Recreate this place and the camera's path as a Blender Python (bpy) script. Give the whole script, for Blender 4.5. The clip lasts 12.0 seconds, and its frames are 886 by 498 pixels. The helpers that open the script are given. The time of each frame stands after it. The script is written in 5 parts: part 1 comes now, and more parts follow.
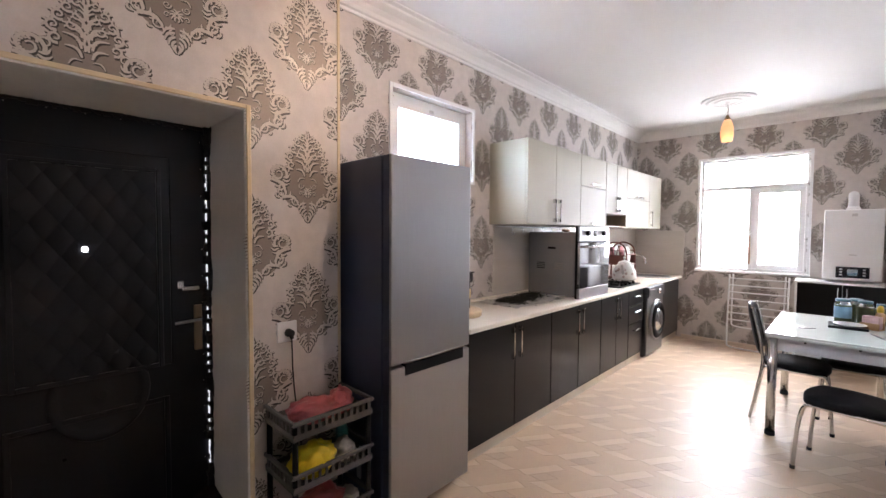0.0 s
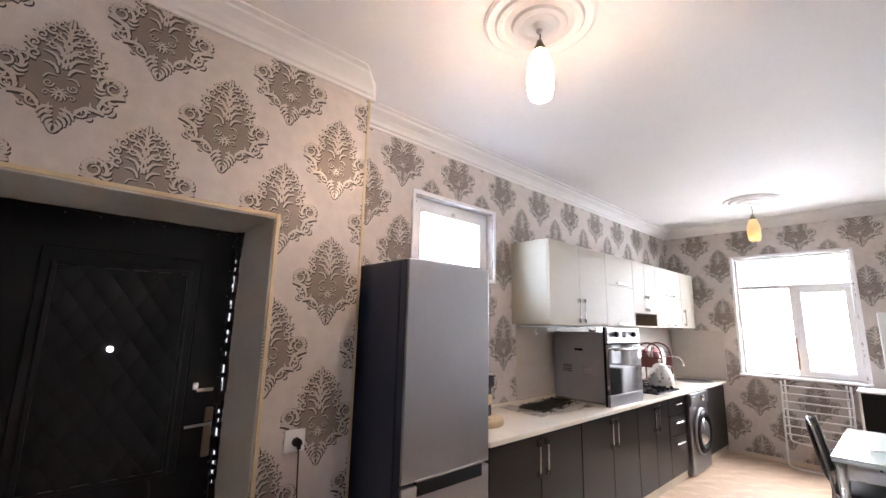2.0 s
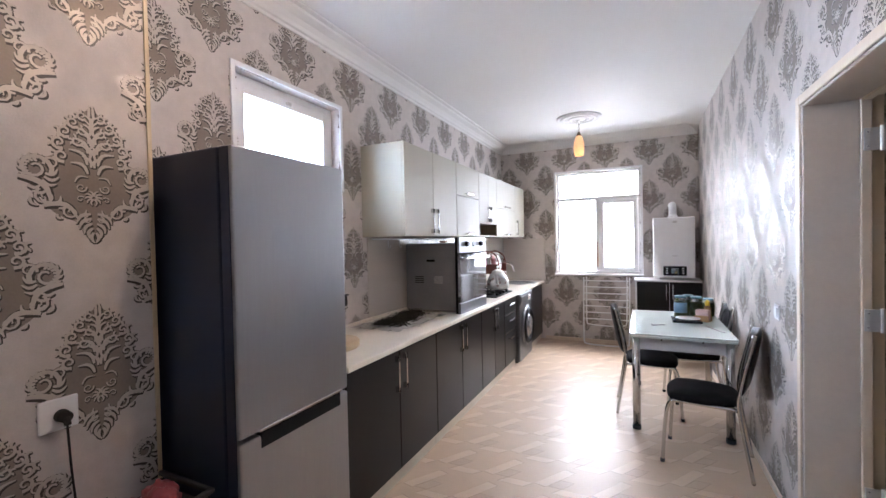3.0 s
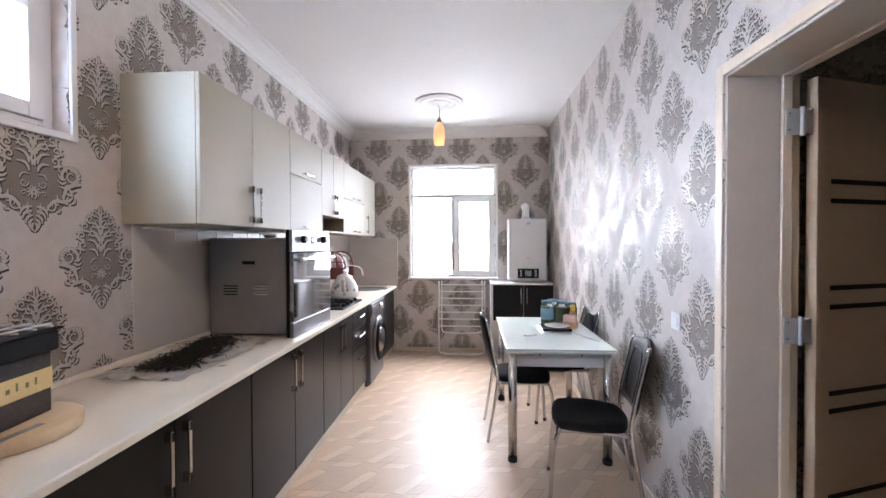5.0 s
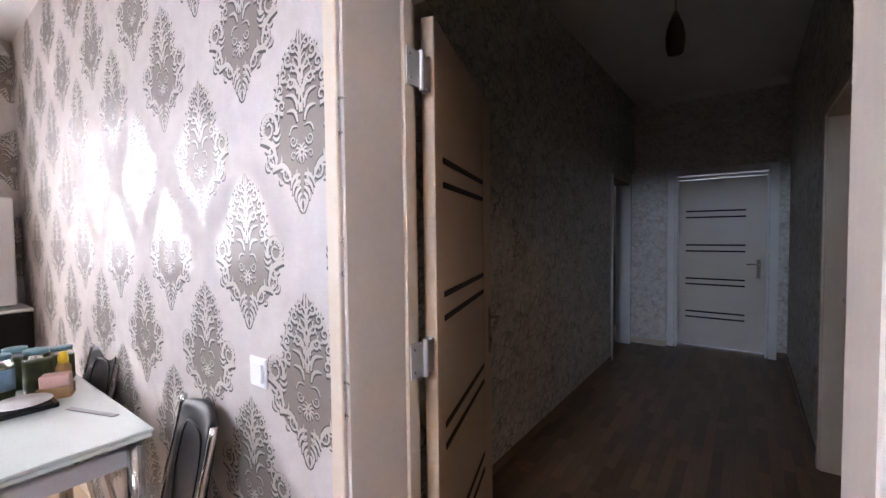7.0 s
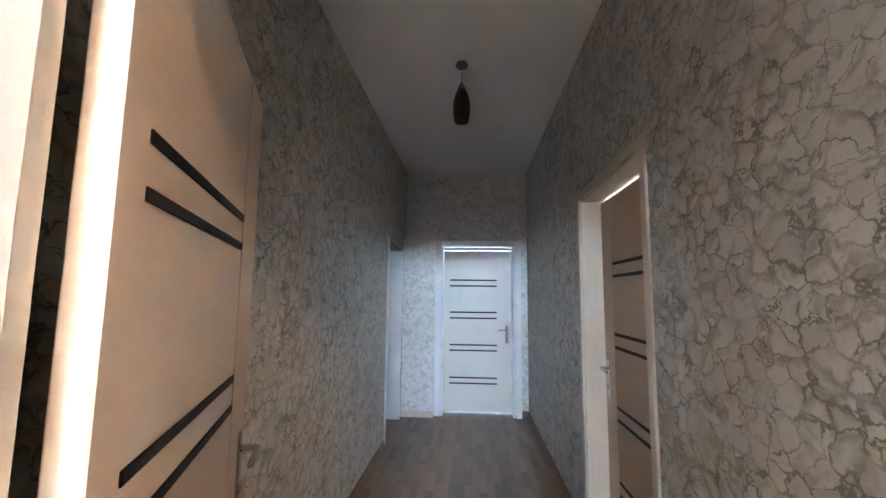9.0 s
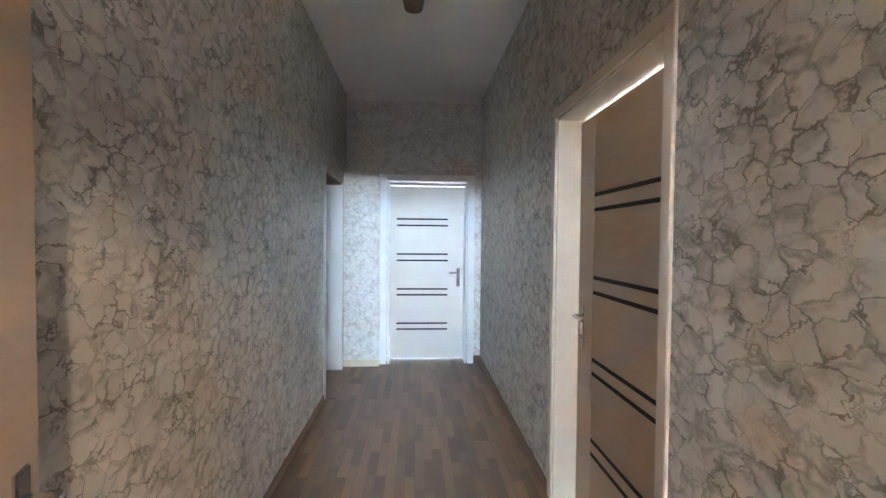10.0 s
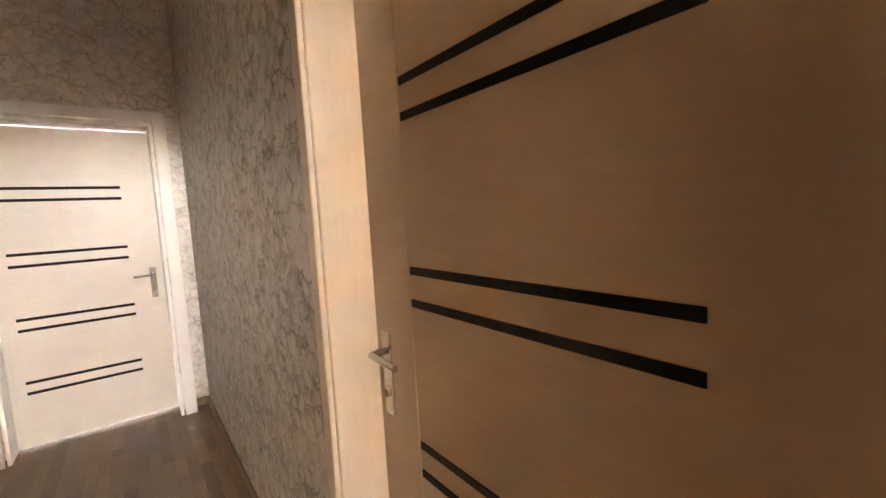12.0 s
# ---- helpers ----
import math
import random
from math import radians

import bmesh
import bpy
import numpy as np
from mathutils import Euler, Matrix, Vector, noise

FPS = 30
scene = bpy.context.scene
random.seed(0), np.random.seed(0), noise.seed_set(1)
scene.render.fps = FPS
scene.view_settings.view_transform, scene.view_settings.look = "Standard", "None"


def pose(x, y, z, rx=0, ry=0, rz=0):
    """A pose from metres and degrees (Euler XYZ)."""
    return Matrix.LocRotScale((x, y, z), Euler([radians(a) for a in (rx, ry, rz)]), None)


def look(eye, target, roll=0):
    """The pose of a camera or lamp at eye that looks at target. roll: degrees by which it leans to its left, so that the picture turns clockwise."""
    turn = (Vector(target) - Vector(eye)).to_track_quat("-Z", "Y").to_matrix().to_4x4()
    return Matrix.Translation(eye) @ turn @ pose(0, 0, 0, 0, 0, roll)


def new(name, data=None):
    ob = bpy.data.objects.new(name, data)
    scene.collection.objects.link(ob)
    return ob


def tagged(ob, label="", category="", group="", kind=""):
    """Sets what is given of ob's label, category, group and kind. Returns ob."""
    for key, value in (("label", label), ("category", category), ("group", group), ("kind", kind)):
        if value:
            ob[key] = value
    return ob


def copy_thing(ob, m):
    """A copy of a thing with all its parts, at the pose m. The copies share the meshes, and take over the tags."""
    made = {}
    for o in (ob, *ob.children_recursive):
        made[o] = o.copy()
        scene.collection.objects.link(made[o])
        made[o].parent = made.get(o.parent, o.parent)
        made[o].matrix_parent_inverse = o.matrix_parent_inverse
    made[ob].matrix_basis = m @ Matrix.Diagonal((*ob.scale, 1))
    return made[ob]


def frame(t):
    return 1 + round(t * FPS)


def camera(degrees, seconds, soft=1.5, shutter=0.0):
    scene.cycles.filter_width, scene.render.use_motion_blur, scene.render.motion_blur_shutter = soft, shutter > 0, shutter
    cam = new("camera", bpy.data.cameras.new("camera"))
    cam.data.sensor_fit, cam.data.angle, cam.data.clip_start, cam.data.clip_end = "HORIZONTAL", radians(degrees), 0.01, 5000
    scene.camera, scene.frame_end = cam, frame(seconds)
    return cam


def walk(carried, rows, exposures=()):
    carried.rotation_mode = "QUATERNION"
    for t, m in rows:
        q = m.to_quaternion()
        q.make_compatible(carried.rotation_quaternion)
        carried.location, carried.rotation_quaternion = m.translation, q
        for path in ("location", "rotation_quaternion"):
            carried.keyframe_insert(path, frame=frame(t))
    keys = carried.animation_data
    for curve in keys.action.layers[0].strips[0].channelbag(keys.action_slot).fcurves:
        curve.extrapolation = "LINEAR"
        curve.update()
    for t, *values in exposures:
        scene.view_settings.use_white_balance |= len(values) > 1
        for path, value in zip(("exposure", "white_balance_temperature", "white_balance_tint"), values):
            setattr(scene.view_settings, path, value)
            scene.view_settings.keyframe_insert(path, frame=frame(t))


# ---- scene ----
cam = camera(94.0, 12.0)
PATH = [
    (0, (0.238, 0.511, 1.459), (-1.147, 1.951, 1.378), 0.4),
    (0.5, (0.263, 0.509, 1.45), (-1.349, 1.684, 1.309), 1.4),
    (1, (0.274, 0.515, 1.446), (-1.394, 1.617, 1.377), 1.7),
    (1.5, (0.293, 0.513, 1.526), (-1.319, 1.659, 1.82), 1.8),
    (2, (0.278, 0.546, 1.522), (-1.182, 1.866, 1.876), 1.3),
    (2.5, (0.151, 0.644, 1.49), (-1.036, 2.247, 1.64), 0.1),
    (3, (-0.049, 0.792, 1.482), (-0.912, 2.596, 1.448), -1.2),
    (5, (-0.354, 1.586, 1.436), (-0.494, 3.58, 1.407), -0.2),
    (5.2, (-0.353, 1.695, 1.433), (-0.437, 3.693, 1.406), -0.5),
    (5.5, (-0.343, 1.863, 1.456), (-0.303, 3.863, 1.417), -1.4),
    (6, (-0.324, 2.121, 1.43), (0.223, 4.044, 1.362), -1.2),
    (6.5, (-0.242, 2.364, 1.439), (0.944, 3.973, 1.368), -1.1),
    (7, (0.007, 2.537, 1.448), (1.614, 3.725, 1.368), -0.7),
    (7.5, (0.189, 2.653, 1.425), (2.048, 3.385, 1.341), -0.1),
    (7.7, (0.24, 2.715, 1.432), (2.16, 3.267, 1.344), 0.1),
    (9.3, (0.672, 2.892, 1.474), (2.659, 2.979, 1.677), 0.2),
    (9.5, (0.766, 2.885, 1.458), (2.763, 2.938, 1.568), 0.4),
    (10, (1.07, 2.938, 1.446), (3.064, 2.808, 1.394), 0.5),
    (10.5, (1.365, 2.892, 1.421), (3.325, 2.517, 1.289), 0.1),
    (11, (1.709, 2.79, 1.426), (3.606, 2.18, 1.256), 0.5),
    (11.5, (2.044, 2.677, 1.384), (3.782, 1.706, 1.195), 1.1),
    (12, (2.302, 2.544, 1.387), (3.891, 1.345, 1.2), -3.2),
]
walk(cam, [(t, look(eye, target, roll)) for t, eye, target, roll in PATH], exposures=[(0.0, 1.28, 6350, 18), (0.6, 1.55, 6500, 18), (1.5, 1.62, 6700, 20), (2.0, 1.36, 6350, 18), (2.5, 1.22, 6000, 16), (3.0, 1.05, 5950, 17), (5.0, 1.12, 6050, 18), (5.8, 1.22, 6100, 18), (6.6, 1.1, 6300, 21), (7.0, 1.28, 6500, 24), (7.6, 1.65, 7300, 27), (9.3, 3.95, 5850, 13), (10.0, 4.2, 6200, 14), (10.6, 4.2, 7200, 16), (11.5, 4.1, 9300, 26), (12.0, 4.2, 11000, 33)])

# ---- world and lights ----
world = bpy.data.worlds.new("world")
scene.world = world
world.use_nodes = True
wn = world.node_tree
sky = wn.nodes.new("ShaderNodeTexSky")
sky.sky_type, sky.sun_disc, sky.sun_elevation, sky.sun_rotation = "NISHITA", False, radians(48), radians(200)
wn.nodes["Background"].inputs[1].default_value = 0.15
wn.links.new(sky.outputs[0], wn.nodes["Background"].inputs[0])


def area_light(name, m, sx, sy, watts, colour):
    data = bpy.data.lights.new(name, "AREA")
    data.shape, data.size, data.size_y, data.energy, data.color = "RECTANGLE", sx, sy, watts, colour
    ob = new(name, data)
    ob.matrix_basis = m
    return ob


sun_data = bpy.data.lights.new("sun", "SUN")
sun_data.energy, sun_data.angle, sun_data.color = 1.0, radians(0.5), (1.0, 0.95, 0.88)
sun = new("sun", sun_data)
sun.matrix_basis = look((0, 0, 10), (1.2, 3.2, 5.2))
area_light("window_sky_light", look((-0.6, 7.50, 1.95), (-0.6, 4.9, 0.35)), 1.4, 1.6, 66, (0.93, 0.97, 1.0))
area_light("overhead_sky_light", look((-0.6, 8.6, 3.4), (-0.6, 5.9, 0.3)), 2.0, 1.5, 150, (1.0, 0.95, 0.88))
area_light("side_window_sky_light", look((-2.95, 2.9, 2.95), (2.0, 2.9, 2.35)), 3.0, 1.9, 640, (0.62, 0.81, 1.0))


# ---- materials ----
def base_mat(name, rough=0.5, metal=0.0, spec=0.5):
    m = bpy.data.materials.new(name)
    m.use_nodes = True
    nt = m.node_tree
    b = nt.nodes["Principled BSDF"]
    b.inputs["Roughness"].default_value = rough
    b.inputs["Metallic"].default_value = metal
    b.inputs["Specular IOR Level"].default_value = spec
    return m, nt, b


def coords(nt, stretch=(1, 1, 1)):
    tc = nt.nodes.new("ShaderNodeTexCoord")
    mp = nt.nodes.new("ShaderNodeMapping")
    mp.inputs["Scale"].default_value = stretch
    nt.links.new(tc.outputs["Object"], mp.inputs["Vector"])
    return mp.outputs["Vector"]


def noise_fac(nt, vec, scale, detail=3.0, rough=0.55):
    n = nt.nodes.new("ShaderNodeTexNoise")
    n.inputs["Scale"].default_value, n.inputs["Detail"].default_value, n.inputs["Roughness"].default_value = scale, detail, rough
    nt.links.new(vec, n.inputs["Vector"])
    return n.outputs["Fac"]


def ramp(nt, fac, stops):
    r = nt.nodes.new("ShaderNodeValToRGB")
    e = r.color_ramp.elements
    e[0].position, e[0].color = stops[0][0], (*stops[0][1], 1)
    e[1].position, e[1].color = stops[-1][0], (*stops[-1][1], 1)
    for p, c in stops[1:-1]:
        x = e.new(p)
        x.color = (*c, 1)
    nt.links.new(fac, r.inputs["Fac"])
    return r.outputs["Color"]


def mixed(nt, fac, a, b, mode="MIX"):
    m = nt.nodes.new("ShaderNodeMix")
    m.data_type, m.blend_type = "RGBA", mode
    for sock, v in ((m.inputs["Factor"], fac), (m.inputs["A"], a), (m.inputs["B"], b)):
        if isinstance(v, (int, float)):
            sock.default_value = v
        elif isinstance(v, tuple):
            sock.default_value = (*v, 1)
        else:
            nt.links.new(v, sock)
    return m.outputs["Result"]


def bump(nt, b, fac, strength, dist=0.002):
    n = nt.nodes.new("ShaderNodeBump")
    n.inputs["Strength"].default_value, n.inputs["Distance"].default_value = strength, dist
    nt.links.new(fac, n.inputs["Height"])
    nt.links.new(n.outputs["Normal"], b.inputs["Normal"])


def rough_by(nt, b, fac, lo, hi):
    mr = nt.nodes.new("ShaderNodeMapRange")
    mr.inputs["To Min"].default_value, mr.inputs["To Max"].default_value = lo, hi
    nt.links.new(fac, mr.inputs["Value"])
    nt.links.new(mr.outputs["Result"], b.inputs["Roughness"])


def surface(name, col, rough=0.5, metal=0.0, var=0.12, big=2.5, fine=60.0, bumpy=0.15, stretch=(1, 1, 1), spec=0.5, rnd=0.0):
    """A colour with broad stains and fine grain, relief and uneven gloss."""
    m, nt, b = base_mat(name, rough, metal, spec)
    v = coords(nt, stretch)
    f1, f2 = noise_fac(nt, v, big), noise_fac(nt, v, fine, 4.0)
    dark = tuple(c * (1 - var) for c in col)
    light = tuple(min(1, c * (1 + var)) for c in col)
    c = mixed(nt, 0.35, ramp(nt, f1, [(0.3, dark), (0.7, light)]), ramp(nt, f2, [(0.3, dark), (0.7, light)]))
    if rnd:
        oi = nt.nodes.new("ShaderNodeObjectInfo")
        c = mixed(nt, 1.0, c, ramp(nt, oi.outputs["Random"], [(0.0, (1 - rnd,) * 3), (1.0, (1.0, 1.0, 1.0))]), "MULTIPLY")
    nt.links.new(c, b.inputs["Base Color"])
    rough_by(nt, b, f1, max(0.02, rough * 0.8), min(1, rough * 1.2))
    if bumpy:
        bump(nt, b, f2, bumpy)
    return m


def glow(name, col, strength, base=(0.8, 0.5, 0.2)):
    m, nt, b = base_mat(name, 0.3)
    b.inputs["Base Color"].default_value = (*base, 1)
    b.inputs["Emission Color"].default_value = (*col, 1)
    b.inputs["Emission Strength"].default_value = strength
    return m


def glass(name, tint=(0.95, 0.98, 1.0), rough=0.0):
    m, nt, b = base_mat(name, rough)
    b.inputs["Base Color"].default_value = (*tint, 1)
    b.inputs["Transmission Weight"].default_value = 1.0
    b.inputs["IOR"].default_value = 1.45
    return m


def crackle_paper(name, dark, light, vein_col, gloss):
    """Wallpaper printed with cracked plaster: pale angular flakes, each shaded along one edge, between uneven veins."""
    m, nt, b = base_mat(name, 0.45, 0, 0.5)
    v = coords(nt, (1.0, 1.0, 1.15))

    def warped(scale, amount, source):
        n = nt.nodes.new("ShaderNodeTexNoise")
        n.inputs["Scale"].default_value, n.inputs["Detail"].default_value, n.inputs["Roughness"].default_value = scale, 4.0, 0.6
        nt.links.new(v, n.inputs["Vector"])
        add = nt.nodes.new("ShaderNodeVectorMath")
        add.operation = "MULTIPLY_ADD"
        add.inputs[1].default_value = (amount, amount, amount)
        nt.links.new(n.outputs["Color"], add.inputs[0])
        nt.links.new(source, add.inputs[2])
        return add.outputs[0]

    def voronoi(vec, scale, feature):
        vo = nt.nodes.new("ShaderNodeTexVoronoi")
        vo.feature = feature
        vo.inputs["Scale"].default_value = scale
        nt.links.new(vec, vo.inputs["Vector"])
        return vo

    w1 = warped(11.0, 0.11, v)
    w2 = warped(30.0, 0.03, w1)
    edge = voronoi(w2, 14.5, "DISTANCE_TO_EDGE").outputs["Distance"]
    fine = voronoi(w2, 31.0, "DISTANCE_TO_EDGE").outputs["Distance"]
    cell = voronoi(w2, 14.5, "F1").outputs["Color"]
    f1 = noise_fac(nt, v, 6.0, 5.0)
    flake = mixed(nt, 0.4, ramp(nt, f1, [(0.32, dark), (0.68, light)]), ramp(nt, cell, [(0.1, dark), (0.9, light)]))
    wide = nt.nodes.new("ShaderNodeMapRange")
    wide.inputs["From Min"].default_value, wide.inputs["From Max"].default_value = 0.36, 0.66
    wide.inputs["To Min"].default_value, wide.inputs["To Max"].default_value = 0.35, 2.4
    nt.links.new(noise_fac(nt, v, 8.0, 3.0), wide.inputs["Value"])
    dv = nt.nodes.new("ShaderNodeMath")
    dv.operation = "DIVIDE"
    nt.links.new(edge, dv.inputs[0])
    nt.links.new(wide.outputs["Result"], dv.inputs[1])
    off = nt.nodes.new("ShaderNodeVectorMath")
    off.operation = "ADD"
    off.inputs[1].default_value = (0.010, 0.010, 0.013)
    nt.links.new(w2, off.inputs[0])
    dv2 = nt.nodes.new("ShaderNodeMath")
    dv2.operation = "DIVIDE"
    nt.links.new(voronoi(off.outputs[0], 14.5, "DISTANCE_TO_EDGE").outputs["Distance"], dv2.inputs[0])
    nt.links.new(wide.outputs["Result"], dv2.inputs[1])
    slope = ramp(nt, dv2.outputs[0], [(0.0, (0.95, 0.95, 0.95)), (0.05, (0.7, 0.7, 0.7)), (0.15, (0.0, 0.0, 0.0))])
    slope = mixed(nt, 1.0, slope, ramp(nt, noise_fac(nt, v, 14.0, 3.0), [(0.4, (0.1, 0.1, 0.1)), (0.6, (1, 1, 1))]), "MULTIPLY")
    vein = ramp(nt, dv.outputs[0], [(0.0, (1.0, 1.0, 1.0)), (0.018, (0.85, 0.85, 0.85)), (0.04, (0.0, 0.0, 0.0))])
    vein = mixed(nt, 1.0, vein, ramp(nt, noise_fac(nt, v, 10.0, 2.0), [(0.36, (0.15, 0.15, 0.15)), (0.58, (1, 1, 1))]), "MULTIPLY")
    small = ramp(nt, fine, [(0.0, (0.5, 0.5, 0.5)), (0.035, (0, 0, 0))])
    small = mixed(nt, 1.0, small, ramp(nt, noise_fac(nt, v, 5.0, 2.0), [(0.48, (0, 0, 0)), (0.6, (1, 1, 1))]), "MULTIPLY")
    mid = tuple((a + c) / 2 for a, c in zip(dark, vein_col))
    c = mixed(nt, slope, flake, mid)
    c = mixed(nt, small, c, mid)
    c = mixed(nt, vein, c, vein_col)
    nt.links.new(c, b.inputs["Base Color"])
    bump(nt, b, vein, -0.3, 0.003)
    rough_by(nt, b, f1, gloss * 0.85, gloss * 1.2)
    return m


def wood_grain(name, dark, light, rough, stretch, rnd=0.0, fine=22.0):
    m, nt, b = base_mat(name, rough, 0.0, 0.32)
    v = coords(nt, stretch)
    f = noise_fac(nt, v, fine, 5.0, 0.6)
    g = noise_fac(nt, v, fine * 0.2, 2.0)
    c = mixed(nt, 0.4, ramp(nt, f, [(0.3, dark), (0.7, light)]), ramp(nt, g, [(0.3, dark), (0.7, light)]))
    if rnd:
        oi = nt.nodes.new("ShaderNodeObjectInfo")
        c = mixed(nt, 1.0, c, ramp(nt, oi.outputs["Random"], [(0.0, (1 - rnd,) * 3), (1.0, (1.0, 1.0, 1.0))]), "MULTIPLY")
    nt.links.new(c, b.inputs["Base Color"])
    rough_by(nt, b, g, rough * 0.8, min(1, rough * 1.25))
    bump(nt, b, f, 0.12, 0.001)
    return m


def strip_parquet():
    """Laminate printed as three-strip parquet: short staves of differing brown, each plank shifted."""
    m, nt, b = base_mat("brown_strip_laminate", 0.36, 0.0, 0.45)
    oi = nt.nodes.new("ShaderNodeObjectInfo")
    tc = nt.nodes.new("ShaderNodeTexCoord")
    mul = nt.nodes.new("ShaderNodeVectorMath")
    mul.operation = "MULTIPLY_ADD"
    mul.inputs[1].default_value = (7.3, 0.0, 0.0)
    nt.links.new(oi.outputs["Random"], mul.inputs[0])
    nt.links.new(tc.outputs["Object"], mul.inputs[2])
    br = nt.nodes.new("ShaderNodeTexBrick")
    br.offset, br.offset_frequency, br.squash = 0.37, 2, 1.0
    for key, value in (("Scale", 1.0), ("Mortar Size", 0.0006), ("Mortar Smooth", 0.2), ("Bias", 0.0), ("Brick Width", 0.34), ("Row Height", 0.0585)):
        br.inputs[key].default_value = value
    br.inputs["Color1"].default_value, br.inputs["Color2"].default_value, br.inputs["Mortar"].default_value = (0.25, 0.15, 0.085, 1), (0.125, 0.07, 0.038, 1), (0.06, 0.035, 0.02, 1)
    nt.links.new(mul.outputs[0], br.inputs["Vector"])
    st = nt.nodes.new("ShaderNodeMapping")
    st.inputs["Scale"].default_value = (1.0, 11.0, 9.0)
    nt.links.new(mul.outputs[0], st.inputs["Vector"])
    f = noise_fac(nt, st.outputs["Vector"], 9.0, 5.0, 0.6)
    c = mixed(nt, 0.55, br.outputs["Color"], ramp(nt, f, [(0.3, (0.55, 0.55, 0.55)), (0.7, (1.15, 1.12, 1.1))]), "MULTIPLY")
    c = mixed(nt, 1.0, c, ramp(nt, oi.outputs["Random"], [(0.0, (0.75, 0.75, 0.75)), (1.0, (1.1, 1.08, 1.05))]), "MULTIPLY")
    nt.links.new(c, b.inputs["Base Color"])
    rough_by(nt, b, f, 0.3, 0.46)
    bump(nt, b, f, 0.08, 0.001)
    return m


def island_vinyl():
    """Printed vinyl whose shapes differ a little from one to the next."""
    m, nt, b = base_mat("vinyl_hexagon", 0.3)
    v = coords(nt)
    f = noise_fac(nt, v, 30.0, 4.0)
    geo = nt.nodes.new("ShaderNodeNewGeometry")
    c = ramp(nt, geo.outputs["Random Per Island"], [(0.0, (0.50, 0.365, 0.255)), (0.5, (0.55, 0.405, 0.285)), (1.0, (0.47, 0.34, 0.24))])
    c = mixed(nt, 0.25, c, ramp(nt, f, [(0.3, (0.4, 0.3, 0.22)), (0.7, (0.6, 0.47, 0.36))]))
    nt.links.new(c, b.inputs["Base Color"])
    rough_by(nt, b, f, 0.37, 0.50)
    bump(nt, b, f, 0.06, 0.001)
    return m


PAPER = surface("damask_wallpaper_ground", (0.63, 0.58, 0.55), 0.7, 0.0, 0.09, 16.0, 160.0, 0.35, spec=0.13)
MOTIF = surface("damask_silver_print", (0.27, 0.235, 0.205), 0.56, 0.28, 0.14, 7.0, 120.0, 0.25, spec=0.42)
SCROLL_DARK = surface("damask_dark_scroll", (0.05, 0.044, 0.04), 0.42, 0.2, 0.15, 5.0, 90.0, 0.2, spec=0.6)
SCROLL_LIGHT = surface("damask_pale_scroll", (0.56, 0.515, 0.47), 0.44, 0.25, 0.12, 5.0, 90.0, 0.2)
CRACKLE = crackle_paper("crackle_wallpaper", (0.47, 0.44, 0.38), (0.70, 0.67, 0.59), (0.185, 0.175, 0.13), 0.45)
# crackle print made paler: doorway light on the corridor end put into its colour
PALE_CRACKLE = crackle_paper("lit_crackle_wallpaper", (0.74, 0.74, 0.72), (0.83, 0.83, 0.81), (0.50, 0.45, 0.42), 0.3)
WHITE = surface("white_ceiling_paint", (0.79, 0.78, 0.76), 0.75, 0, 0.03, 1.2, 90, 0.08)
PLASTER = surface("plaster_reveal", (0.68, 0.655, 0.62), 0.7, 0, 0.08, 4, 50, 0.3)
REVEAL = surface("cream_plaster_reveal", (0.68, 0.615, 0.55), 0.6, 0, 0.06, 4, 50, 0.2)
PVC = surface("white_pvc", (0.84, 0.85, 0.86), 0.3, 0, 0.03, 4, 60, 0.03)
TRIM = surface("cream_corner_trim", (0.66, 0.545, 0.36), 0.5, 0, 0.1, 5, 80, 0.1)
CASING = surface("cream_door_casing", (0.70, 0.59, 0.47), 0.4, 0, 0.07, 3, 60, 0.06, (1, 1, 0.15))
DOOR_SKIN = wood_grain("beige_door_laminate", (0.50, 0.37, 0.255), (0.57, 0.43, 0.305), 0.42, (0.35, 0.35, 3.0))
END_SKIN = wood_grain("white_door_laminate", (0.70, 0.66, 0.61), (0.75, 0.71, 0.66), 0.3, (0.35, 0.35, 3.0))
STRIP = surface("black_inlay", (0.009, 0.007, 0.007), 0.55, 0, 0.2, spec=0.18)
BLACKDOOR = surface("black_steel_door", (0.010, 0.010, 0.0135), 0.3, 0, 0.3, 3, 90, 0.1, spec=0.26)
FOAM = surface("blackened_foam", (0.02, 0.019, 0.018), 0.9, 0, 0.4, 20, 90, 0.8)
CHROME = surface("chrome", (0.62, 0.62, 0.62), 0.16, 1.0, 0.05, 6, 60, 0.02)
STEEL = surface("brushed_steel", (0.38, 0.375, 0.385), 0.36, 1.0, 0.06, 2, 120, 0.05, (1, 1, 0.06))
BRONZE = surface("bronze_handle_plate", (0.34, 0.25, 0.18), 0.35, 0.8, 0.1)
FRIDGE_SIDE = surface("blue_grey_fridge_side", (0.030, 0.042, 0.085), 0.38, 0.0, 0.06, 2, 120, 0.15, spec=0.5)
DARKPLASTIC = surface("dark_plastic", (0.007, 0.007, 0.008), 0.5, 0, 0.15, spec=0.14)
MATBROWN = surface("brown_patterned_mat", (0.035, 0.026, 0.02), 0.9, 0, 0.65, 22, 120, 0.8, spec=0.1)
CARCASS = surface("dark_cabinet_front", (0.007, 0.0055, 0.006), 0.3, 0, 0.1, 2.5, 60, 0.0, spec=0.24)
UPPER = surface("cream_cabinet_front", (0.43, 0.405, 0.325), 0.5, 0, 0.025, 2, 60, 0.03, spec=0.22)
